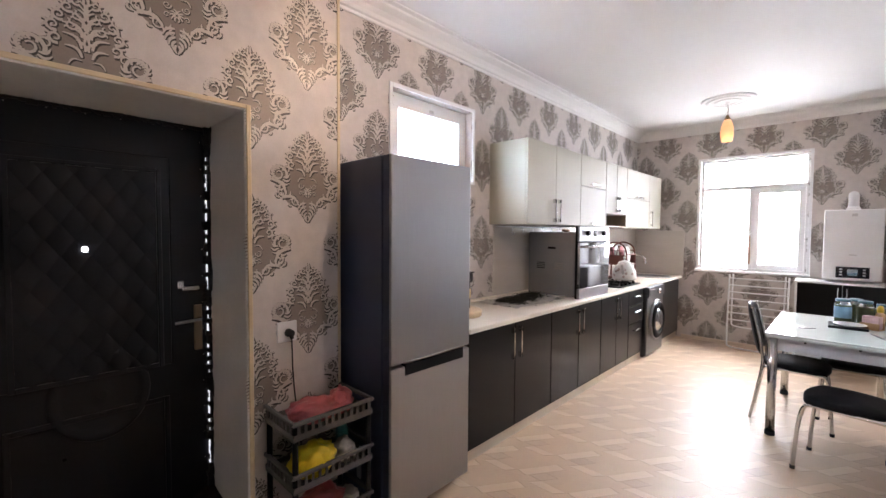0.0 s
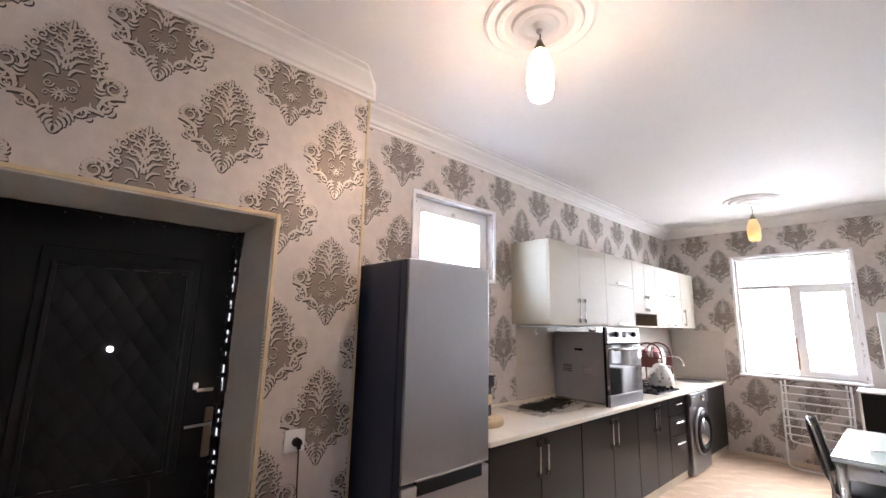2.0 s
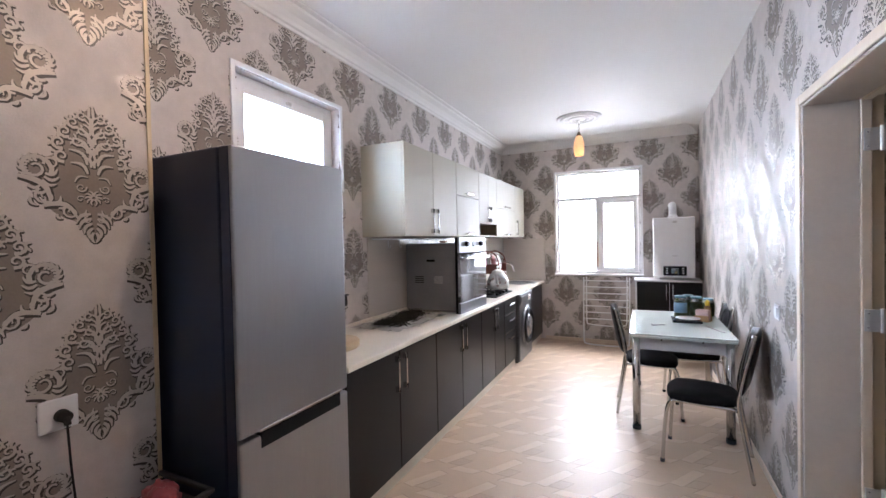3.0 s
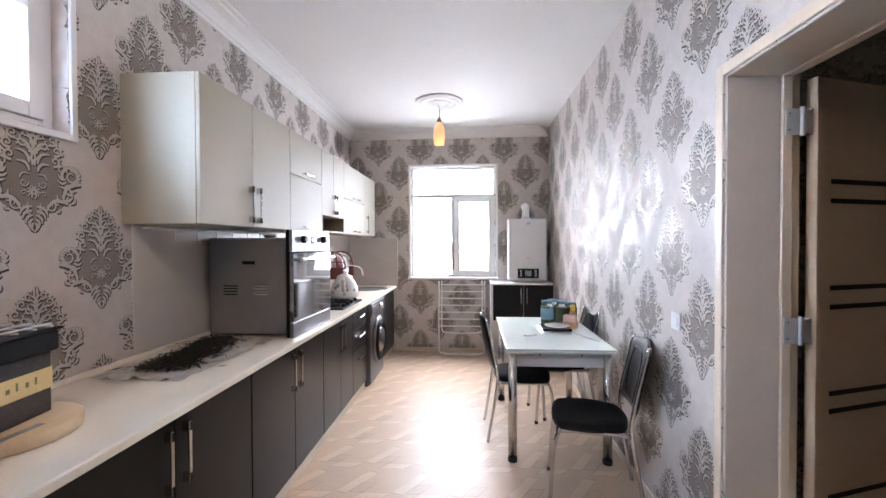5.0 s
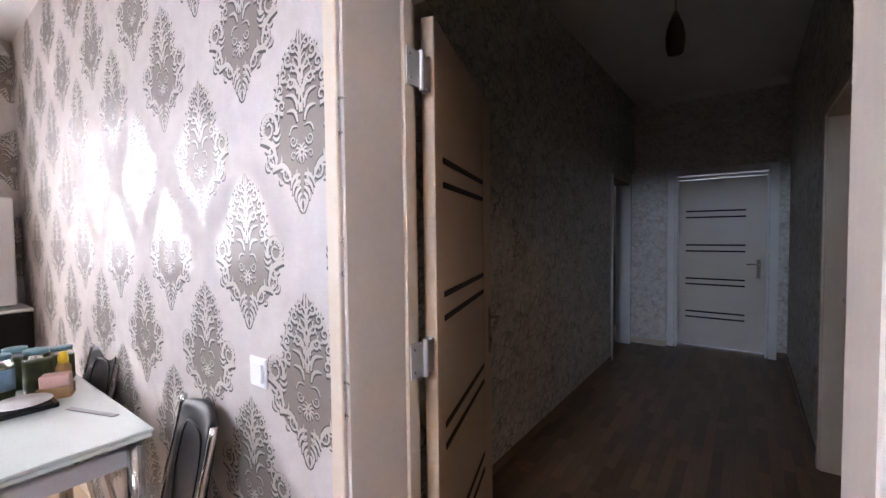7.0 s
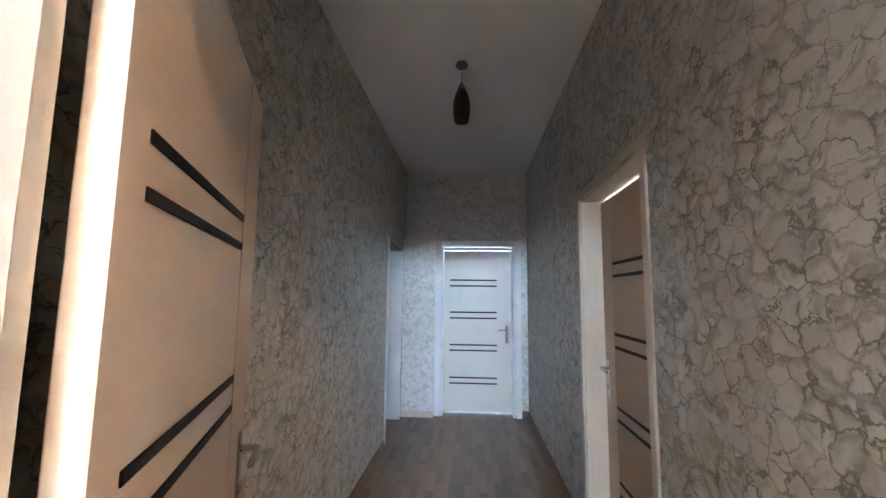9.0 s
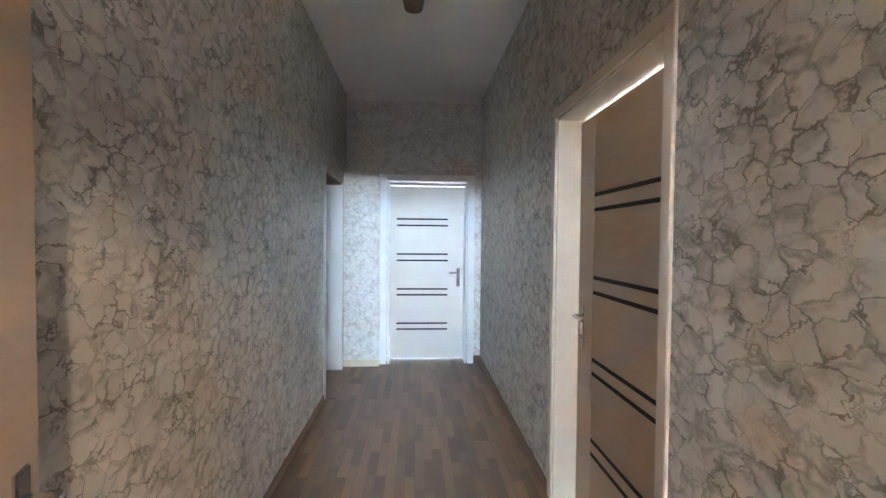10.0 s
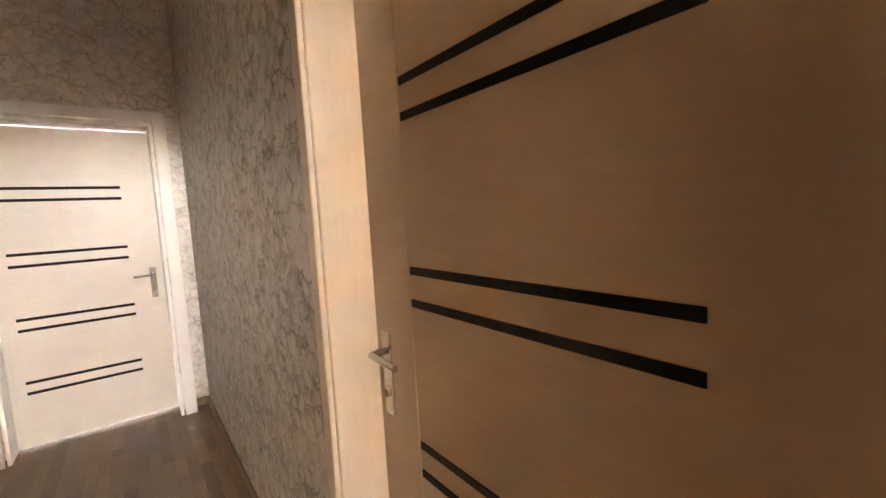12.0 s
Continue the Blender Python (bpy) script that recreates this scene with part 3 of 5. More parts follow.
    def ribbons(dx, dy, scale, lift):
        rv, rt = [], []
        for n, pts in enumerate(strokes):
            for sgn in (1, -1):
                base = len(rv)
                z = lift + 4e-6 * n
                for i, (x, y, w) in enumerate(pts):
                    px, py, _ = pts[max(i - 1, 0)]
                    qx, qy, _ = pts[min(i + 1, len(pts) - 1)]
                    l = math.hypot(qx - px, qy - py) or 1
                    nx, ny = -(qy - py) / l, (qx - px) / l
                    h = w * scale / 2
                    rv += [(sgn * (x + nx * h) + dx, y + ny * h + dy, z), (sgn * (x - nx * h) + dx, y - ny * h + dy, z)]
                for i in range(len(pts) - 1):
                    a = base + 2 * i
                    rt += [(a, a + 1, a + 3), (a, a + 3, a + 2)]
        return rv, rt

    return (vs, ts), ribbons(0.0012, -0.0024, 1.55, 0.0006), ribbons(-0.0006, 0.0012, 0.86, 0.0011)


LAYERS = damask_motif()


def damask(wall, axis, at, out, u0, u1, z0, z1, first, zrow, holes=()):
    """The printed medallions of a papered wall, in staggered rows, trimmed at its edges."""
    p, q = 0.555, 0.66
    centres = []
    for j in range(-1, 10):
        off = p / 2 if j % 2 else 0.0
        z = zrow - j * q / 2
        k0 = math.floor((u0 - first) / p) - 1
        k1 = math.ceil((u1 - first) / p) + 1
        centres += [(first + off + k * p, z) for k in range(k0, k1 + 1)]
    for (vs, ts), material, name in zip(LAYERS, (MOTIF, SCROLL_DARK, SCROLL_LIGHT), ("damask_ground_print", "damask_dark_scrolls", "damask_pale_scrolls")):
        v0, t0 = np.array(vs), np.array(ts)
        allv, allt, count = [], [], 0
        for cu, cz in centres:
            if cu < u0 - 0.2 or cu > u1 + 0.2 or cz < z0 - 0.25 or cz > z1 + 0.25:
                continue
            v = v0 + np.array((cu, cz, 0.0009))
            tri = v[t0].mean(axis=1)
            keep = (tri[:, 0] > u0 - 0.02) & (tri[:, 0] < u1 + 0.02) & (tri[:, 1] > z0 - 0.02) & (tri[:, 1] < z1 + 0.02)
            for h in holes:
                keep &= ~((tri[:, 0] > h[0]) & (tri[:, 0] < h[1]) & (tri[:, 1] > h[2]) & (tri[:, 1] < h[3]))
            v[:, 0] = np.clip(v[:, 0], u0, u1)
            v[:, 1] = np.clip(v[:, 1], z0, z1)
            allv.append(v)
            allt.append(t0[keep] + count)
            count += len(v)
        v, t = np.concatenate(allv), np.concatenate(allt)
        depth = at + out * v[:, 2]
        co = np.stack((depth, v[:, 0], v[:, 1]) if axis == "x" else (v[:, 0], depth, v[:, 1]), axis=1)
        me = bpy.data.meshes.new(name)
        me.from_pydata(co.tolist(), [], t.tolist())
        me.materials.append(material)
        ob = new(name, me)
        ob.parent = wall
        tagged(ob, kind="stuff")


damask(wall_entry, "x", EX, 1, -1.0, 1.712, 0.0, CZ - 0.11, 0.43, 2.39, [(0.225, 1.25, -1, 2.01)])
damask(wall_west, "x", LX, 1, 1.73, BY, 0.0, CZ - 0.11, 2.20, 2.70, [(2.325, 3.175, 1.885, 2.45)])
damask(wall_north, "y", BY, -1, LX, WX, 0.0, CZ - 0.11, -1.6, 2.70, [(-1.165, -0.045, 0.985, 2.445)])
damask(wall_east, "x", WX, -1, -1.0, BY, 0.0, CZ, 3.44, 2.39, [(2.405, 3.30, -1, 2.095)])


# ---- openings ----
def frame_bars(axis, t0, t1, u0, u1, z0, z1, w, sill=True):
    """A mitre-free border of four bars round an opening."""
    def bar(a, c, d, e):
        return box(t0, t1, a, c, d, e, 0.003) if axis == "x" else box(a, c, t0, t1, d, e, 0.003)
    b = bar(u0 - w, u0, z0 - (w if sill else 0), z1 + w)
    join(b, bar(u1, u1 + w, z0 - (w if sill else 0), z1 + w), bar(u0, u1, z1, z1 + w))
    if sill:
        join(b, bar(u0, u1, z0 - w, z0))
    return b


win = thing("window_1", -0.605, BY + 0.1, 0.985, "white plastic casement window with a transom, blown out by daylight", "window", kind="structure")
part("window_trim", frame_bars("y", BY - 0.012, BY, -1.165, -0.045, 0.985, 2.445, 0.03), PVC, win)
part("window_frame", frame_bars("y", BY + 0.07, BY + 0.14, -1.135, -0.075, 1.015, 2.415, 0.03), PVC, win)
part("transom", box(-1.135, -0.075, BY + 0.072, BY + 0.138, 2.04, 2.09, 0.004), PVC, win)
part("mullion", box(-0.63, -0.58, BY + 0.072, BY + 0.138, 1.015, 2.04, 0.004), PVC, win)
for x0, x1, z0, z1 in ((-1.135, -0.63, 1.015, 2.04), (-1.135, -0.075, 2.09, 2.415)):
    part("pane", box(x0 + 0.001, x1 - 0.001, BY + 0.085, BY + 0.091, z0 + 0.001, z1 - 0.001), PANE, win).visible_shadow = False
for x0, x1, z0, z1 in ((-0.58, -0.075, 1.015, 2.04),):
    sash = part("sash", frame_bars("y", BY + 0.055, BY + 0.115, x0 + 0.06, x1 - 0.06, z0 + 0.06, z1 - 0.06, 0.058), PVC, win)
    pane = part("pane", box(x0 + 0.058, x1 - 0.058, BY + 0.085, BY + 0.091, z0 + 0.058, z1 - 0.058), PANE, sash)
    pane.visible_shadow = False
part("window_sill", box(-1.2, -0.01, BY - 0.05, BY + 0.07, 0.955, 0.984, 0.006), PVC, win)
lever = part("window_handle", join(box(-0.62, -0.59, BY + 0.04, BY + 0.055, 1.42, 1.5, 0.004), tube([(-0.605, BY + 0.045, 1.48), (-0.605, BY + 0.005, 1.48), (-0.605, BY + 0.0, 1.36)], 0.009)), PVC, win)
part("hanging_cord", tube([(-0.605, BY + 0.0, 1.44), (-0.61, BY - 0.005, 1.36), (-0.6, BY - 0.005, 1.2), (-0.605, BY, 1.08)], 0.011), TAN, lever, "tan cord hanging from the handle")

win2 = thing("window_2", LX - 0.1, 2.75, 1.885, "small high white plastic window above the fridge", "window", kind="structure")
part("window_trim", frame_bars("x", LX, LX + 0.014, 2.325, 3.175, 1.885, 2.45, 0.028), PVC, win2)
part("window_frame", frame_bars("x", LX - 0.14, LX - 0.07, 2.37, 3.13, 1.93, 2.405, 0.045), PVC, win2)
sash = part("sash", frame_bars("x", LX - 0.12, LX - 0.055, 2.43, 3.07, 1.99, 2.345, 0.06), PVC, win2)
part("pane", box(LX - 0.093, LX - 0.087, 2.43, 3.07, 1.99, 2.345), PANE, sash).visible_shadow = False
part("sash_latch", box(LX - 0.055, LX - 0.04, 2.73, 2.77, 2.36, 2.385, 0.003), MARK, sash)

# entrance door
door1 = thing("door_1", -2.2, 0.74, 0.0, "black steel entrance door with quilted panel, studs and bronze handle", "door", kind="structure")
part("leaf", box(-2.25, -2.2, 0.242, 1.233, 0.01, 1.994, 0.004), BLACKDOOR, door1)
quilt = box(-2.2, -2.194, 0.44, 1.06, 0.78, 1.82, 0.006)
join(quilt, frame_bars("x", -2.2, -2.18, 0.50, 1.0, 0.80, 1.74, 0.02))
part("raised_frame", quilt, BLACKDOOR, door1)
tuft = bmesh.new()
for i in range(5):
    for j in range(-6, 7):
        cy, cz = 0.55 + 0.1 * i + (0.05 if j % 2 else 0), 1.27 + j * 0.072
        if cy > 0.96:
            continue
        ring = [tuft.verts.new((-2.187, cy + a * 0.048, cz + c * 0.07)) for a, c in ((1, 0), (0, 1), (-1, 0), (0, -1))]
        top = tuft.verts.new((-2.170, cy, cz))
        for k in range(4):
            tuft.faces.new((ring[k], ring[(k + 1) % 4], top))
ring = bmesh.new()
loops = []
for k in range(48):
    a = 2 * math.pi * k / 48
    loops.append([ring.verts.new((-2.2 + h, 0.775 + r * 0.88 * math.cos(a), 0.70 + r * math.sin(a))) for r, h in ((0.215, 0.0), (0.205, 0.014), (0.190, 0.017), (0.172, 0.012), (0.150, 0.002), (0.02, 0.016))])
for k in range(48):
    for m in range(5):
        ring.faces.new((loops[k][m], loops[k][m + 1], loops[(k + 1) % 48][m + 1], loops[(k + 1) % 48][m]))
part("raised_disc", ring, BLACKDOOR, door1, "round pressed boss", smooth=True)
part("lower_frame", frame_bars("x", -2.2, -2.186, 0.48, 1.02, 0.1, 0.60, 0.022), BLACKDOOR, door1)
part("quilted_panel", tuft, BLACKDOOR, door1, "padded diamond quilting", smooth=True)
studs = []
for k in range(14):
    studs += [(0.285, 0.1 + k * 0.14), (1.2, 0.1 + k * 0.14)]
for k in range(7):
    studs.append((0.37 + k * 0.125, 1.975))
stud = mesh_of("stud", cyl((0, 0, 0), (0.004, 0, 0), 0.0045, 0.003, 8), CHROME)
for y, z in studs:
    piece("stud", stud, door1, -2.2, y, z)
part("peephole", cyl((-2.2, 0.729, 1.372), (-2.165, 0.729, 1.372), 0.012), PEEP, door1, "peephole bright with daylight")
plate = part("handle_plate", box(-2.2, -2.185, 1.157, 1.195, 0.83, 1.07, 0.006, 2), BRONZE, door1, "bronze handle plate")
part("lever", tube([(-2.19, 1.177, 1.0), (-2.14, 1.177, 1.0), (-2.135, 1.147, 1.0), (-2.135, 1.057, 0.995)], 0.009), CHROME, plate)
part("night_latch", join(box(-2.2, -2.17, 1.102, 1.182, 1.15, 1.17, 0.004), box(-2.2, -2.175, 1.082, 1.112, 1.16, 1.2, 0.004)), CHROME, door1)
part("edge_strip", box(-2.2, -2.178, 1.2195, 1.222, 0.03, 1.86), GAPLIGHT, door1, "slit of daylight beside the leaf")
foam = bmesh.new()
rng = random.Random(4)
for k in range(90):
    f = k / 89
    for y, s in ((0.237, 1), (1.238, -1)):
        w = (0.02 if s > 0 else 0.01) + 0.024 * rng.random()
        box(-2.2, -2.185 + 0.02 * rng.random(), min(y - s * 0.02, y + s * w), max(y - s * 0.02, y + s * w), f * 2.0, f * 2.0 + 0.025, bm=foam)
    w = 0.008 + 0.018 * rng.random()
    box(-2.2, -2.188, 0.23 + f * 1.01, 0.244 + f * 1.01, 2.0 - w, 2.02, bm=foam)
for k in range(70):
    f = k / 69
    for y, s in ((0.2385, 1), (1.2365, -1)):
        w = 0.012 + 0.055 * max(0.0, noise.noise(Vector((f * 9, y * 5, 0.3))) + 0.25) + 0.012 * rng.random()
        box(-2.2, -2.2 + w, min(y, y + s * 0.002), max(y, y + s * 0.002), f * 1.97, f * 1.97 + 0.0284, bm=foam)
    w = 0.008 + 0.03 * max(0.0, noise.noise(Vector((f * 11, 4.0, 0.3))) + 0.2) + 0.008 * rng.random()
    box(-2.2, -2.2 + w, 0.242 + f * 0.978, 0.2562 + f * 0.978, 1.9945, 1.9965, bm=foam)
part("foam_seal", foam, FOAM, door1, "ragged blackened sealing foam")
part("lining", frame_bars("x", -2.27, EX - 0.001, 0.238, 1.237, 0.0, 1.997, 0.012, False), PLASTER, door1, "grey plastered reveal")
part("corner_trim", frame_bars("x", EX, EX + 0.008, 0.23, 1.245, 0.0, 2.004, 0.02, False), TRIM, door1, "cream edge trim")
part("backing", box(-2.32, -2.27, 0.2, 1.3, 0, 2.05), BLACKDOOR, door1)


# interior doors
def interior_door(name, m, skin, label, width=0.87, mirror=False, height=2.02, kind="structure"):
    """A flush laminate leaf, hinge at x 0, face towards -y, with four pairs of black inlays."""
    ob = new(name)
    ob.matrix_basis = m
    WORLD[ob] = m
    tagged(ob, label, "door", "", kind)
    s = -1 if mirror else 1

    def lb(x0, x1, *rest):
        return box(min(s * x0, s * x1), max(s * x0, s * x1), *rest)
    part("leaf", lb(0, width, 0.0, 0.04, 0.008, height, 0.003), skin, ob, local=True)
    part("stile", lb(width - 0.185, width - 0.003, -0.0025, 0.0, 0.012, height - 0.004), skin, ob, local=True)
    part("back_stile", lb(width - 0.185, width - 0.003, 0.04, 0.0425, 0.012, height - 0.004), skin, ob, local=True)
    strip = mesh_of("inlay_strip", box(-0.299, 0.305, -0.0035, 0.0435, -0.0095, 0.0095, 0.001), STRIP)
    for z in (1.67, 1.595, 1.255, 1.18, 0.84, 0.77, 0.43, 0.36):
        o = new("inlay_strip", strip)
        o.parent = ob
        o.location = (s * (width - 0.19 - 0.306), 0, z)
    for y, d in ((-0.0025, -1), (0.0425, 1)):
        pl = part("handle_plate", lb(width - 0.085, width - 0.045, min(y, y + d * 0.008), max(y, y + d * 0.008), 0.87, 1.09, 0.003), CHROME, ob, "chrome handle plate", local=True)
        part("lever", tube([(s * (width - 0.065), y, 1.04), (s * (width - 0.065), y + d * 0.05, 1.04), (s * (width - 0.08), y + d * 0.052, 1.04), (s * (width - 0.18), y + d * 0.05, 1.035)], 0.009), CHROME, pl, local=True)
        part("key_cylinder", cyl((s * (width - 0.065), y, 0.93), (s * (width - 0.065), y + d * 0.014, 0.93), 0.011), BRONZE, pl, local=True)
    return ob


interior_door("door_2", pose(0.968, 3.272, 0, 0, 0, 19.5), DOOR_SKIN, "open beige laminate door with black inlay strips, swung into the corridor", height=2.07)
door3 = interior_door("door_3", pose(2.325, 2.005, 0, 0, 0, 0), DOOR_SKIN, "closed beige laminate door with black inlay strips", 0.955, height=2.077)
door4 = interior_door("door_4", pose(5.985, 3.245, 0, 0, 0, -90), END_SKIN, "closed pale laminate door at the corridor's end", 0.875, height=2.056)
part("light_slit", box(0.12, 0.90, 0.012, 0.030, 2.0775, 2.0798), GAPLIGHT, door3, "slit of daylight above the leaf", local=True)
part("light_slit", box(0.62, 0.74, 0.012, 0.030, 2.0565, 2.0590), GAPLIGHT, door4, "short slit of daylight above the leaf", local=True)

# kitchen doorway and corridor casings
dw = thing("trim_doorway", 0.76, 2.86, 0.0, "cream edged open doorway between kitchen and corridor", "door frame", kind="structure")
part("reveal_lining", frame_bars("x", WX + 0.004, 0.847, 2.42, 3.288, 0.0, 2.082, 0.012, False), REVEAL, dw, "pale plastered reveal")
part("edge_trim", frame_bars("x", WX - 0.007, WX + 0.003, 2.413, 3.299, 0.0, 2.092, 0.045, False), CASING, dw, "cream edge trim")
part("door_frame", frame_bars("x", 0.848, 0.886, 2.410, 3.281, 0.0, 2.076, 0.05, False), CASING, dw, "cream door frame")
part("frame_rebate", frame_bars("x", 0.887, 0.94, 2.40, 3.318, 0.0, 2.10, 0.05, False), CASING, dw)
part("strike_plate", box(0.90, 0.93, 2.3985, 2.4015, 0.93, 1.06), KNIFE, dw, "steel strike plate")
for z in (0.28, 1.09, 1.90):
    hinge = part("hinge", join(box(0.856, 0.912, 3.2775, 3.2825, z - 0.05, z + 0.05, 0.001), cyl((0.918, 3.277, z - 0.055), (0.918, 3.277, z + 0.055), 0.008), box(0.918, 0.952, 3.276, 3.280, z - 0.045, z + 0.045, 0.001)), NICKEL, dw, "steel hinge")
    part("hinge_leaf", box(0.945, 0.957, 3.276, 3.302, z - 0.05, z + 0.05, 0.001), NICKEL, hinge)
    for dz in (-0.032, 0.032):
        part("screw", cyl((0.87, 3.2785, z + dz), (0.87, 3.2755, z + dz), 0.005, 0.004, 8), KNIFE, hinge)
c3 = thing("trim_door_south", 2.84, 2.17, 0.0, "cream laminate casing round a closed door", "door frame", kind="structure")
part("jamb", frame_bars("y", 2.0, CS + 0.002, 2.316, 3.27, 0.0, 2.085, 0.014, False), CASING, c3)
part("casing", frame_bars("y", CS, CS + 0.014, 2.30, 3.285, 0.0, 2.10, 0.05, False), CASING, c3)
c4 = thing("trim_door_end", 5.85, 2.8, 0.0, "white casing round the corridor's end door", "door frame", kind="structure")
part("jamb", frame_bars("x", 5.80, CE + 0.1, 2.372, 3.243, 0.0, 2.06, 0.02, False), PVC, c4)
part("casing", frame_bars("x", 5.785, 5.80, 2.345, 3.27, 0.0, 2.09, 0.075, False), PVC, c4)
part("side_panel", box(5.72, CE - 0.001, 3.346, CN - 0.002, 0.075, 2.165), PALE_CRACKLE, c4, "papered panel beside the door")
part("panel_base", box(5.71, CE - 0.001, 3.346, CN - 0.002, 0.0, 0.074, 0.004), CASING, c4)
c5 = thing("trim_side_opening", 5.2, 3.82, 0.0, "white lined opening to an unlit room", "door frame", kind="structure")
part("far_jamb", box(5.60, 5.62, CN - 0.012, CN + 0.16, 0.0, 2.03, 0.003), PVC, c5)
part("near_jamb", box(4.80, 4.815, CN + 0.005, CN + 0.15, 0.0, 2.03, 0.003), SKIRT, c5)
part("near_casing", box(4.73, 4.802, CN - 0.01, CN - 0.001, 0.0, 2.07, 0.003), PVC, c5)
part("head", box(4.815, 5.60, CN, CN + 0.15, 2.01, 2.029), SKIRT, c5)
structure("baseboard_corridor_south", join(box(0.945, 2.248, CS, CS + 0.012, -0.002, 0.06, 0.003), box(3.337, CE, CS, CS + 0.012, -0.002, 0.06, 0.003)), SKIRT, "brown wooden skirting board", "baseboard")
structure("baseboard_corridor_north", box(0.945, 4.73, CN - 0.012, CN, -0.002, 0.06, 0.003), SKIRT, "brown wooden skirting board", "baseboard")
structure("baseboard_corridor_end", box(CE - 0.012, CE, CS + 0.013, 2.27, -0.002, 0.06, 0.003), SKIRT, "brown wooden skirting board", "baseboard")
structure("baseboard_kitchen", join(box(WX - 0.012, WX, 3.345, BY, 0, 0.045, 0.003), box(-1.35, WX - 0.013, BY - 0.012, BY, 0, 0.045, 0.003)), CASING, "low cream skirting strip", "baseboard")


# ---- pendants ----
def pendant(x, y, ceil, bottom, glass_mat, label, rose=0.255):
    t = thing("pendant_lamp", x, y, bottom, label, "ceiling lamp")
    if rose:
        part("ceiling_rose", lathe([(rose * f, -h) for f, h in ((1.0, 0.0), (1.0, 0.010), (0.95, 0.017), (0.89, 0.012), (0.81, 0.012), (0.77, 0.024), (0.69, 0.026), (0.63, 0.016), (0.51, 0.018), (0.47, 0.030), (0.37, 0.032), (0.31, 0.022), (0.16, 0.030), (0.04, 0.046))], x, y, ceil, 48), WHITE, t, "white moulded ceiling rose")
    part("cup", lathe([(0.012, 0.0), (0.014, -0.012), (0.009, -0.02), (0.005, -0.024)] if rose else [(0.04, 0.0), (0.045, -0.02), (0.03, -0.035), (0.008, -0.04)], x, y, ceil - (0.046 if rose else 0.0), 20), BRASS if not rose else WHITE, t, smooth=True)
    part("cord", tube([(x, y, ceil - 0.07), (x + 0.006, y, (ceil + bottom + 0.25) / 2), (x, y, bottom + 0.26)], 0.0035, 8), BRASS, t)
    part("cap", lathe([(0.012, 0.285), (0.016, 0.27), (0.028, 0.245), (0.03, 0.235)], x, y, bottom, 20), BRASS, t, smooth=True)
    part("shade", lathe([(0.026, 0.236), (0.04, 0.215), (0.056, 0.16), (0.061, 0.105), (0.058, 0.05), (0.048, 0.0), (0.045, 0.0), (0.054, 0.05), (0.057, 0.105), (0.05, 0.16)], x, y, bottom, 28), glass_mat, t, "ribbed amber glass shade", True)
    return t


pendant(-0.71, 2.014, CZ, 2.538, AMBER_HOT, "lit pale amber glass pendant on a dark cord")
pendant(-0.697, 5.96, CZ, 2.475, AMBER_WARM, "lit amber glass pendant under a plaster rose")
pendant(3.3, 2.96, CCZ, 2.66, AMBER_OFF, "unlit olive-brown glass pendant in the corridor", 0.0)


# ---- fridge ----
fr = thing("fridge", -1.65, 2.08, 0.0, "tall two-door steel fridge freezer with dark blue-grey sides", "fridge")
part("body", box(-1.97, -1.385, 1.765, 2.357, 0.04, 1.835, 0.008, 2), FRIDGE_SIDE, fr)
part("upper_door", box(-1.382, -1.315, 1.767, 2.355, 0.80, 1.835, 0.008, 2), STEEL, fr, "brushed steel door")
part("lower_door", box(-1.382, -1.315, 1.767, 2.355, 0.035, 0.785, 0.008, 2), STEEL, fr, "brushed steel freezer door")
part("door_edge", box(-1.374, -1.330, 1.7635, 1.7675, 0.07, 1.83), FRIDGE_SIDE, fr)
part("grip_recess", box(-1.35, -1.3125, 1.855, 2.30, 0.735, 0.797, 0.004), DARKPLASTIC, fr, "black handle recess")
part("grip_lip", box(-1.34, -1.309, 1.85, 2.305, 0.7975, 0.811, 0.003), CHROME, fr, "bright handle lip")
part("plinth", box(-1.95, -1.40, 1.79, 2.34, 0.0, 0.039), DARKPLASTIC, fr)
part("energy_label", box(-1.60, -1.56, 1.762, 1.765, 0.14, 0.28), MARK, fr, "small pale sticker")


# ---- handles and cabinets ----
def bar_handle(parent, x, y, z0, z1):
    h = part("handle", join(box(x + 0.022, x + 0.03, y - 0.007, y + 0.007, z0, z1, 0.002), box(x - 0.001, x + 0.03, y - 0.007, y + 0.007, z0, z0 + 0.035, 0.002), box(x - 0.001, x + 0.03, y - 0.007, y + 0.007, z1 - 0.035, z1, 0.002)), CHROME, parent, "chrome bow handle")
    return h


def pull_handle(parent, x, y0, y1, z):
    return part("handle", join(box(x + 0.02, x + 0.028, y0, y1, z - 0.006, z + 0.006, 0.002), box(x - 0.001, x + 0.028, y0, y0 + 0.02, z - 0.006, z + 0.006, 0.002), box(x - 0.001, x + 0.028, y1 - 0.02, y1, z - 0.006, z + 0.006, 0.002)), CHROME, parent, "chrome bow handle")


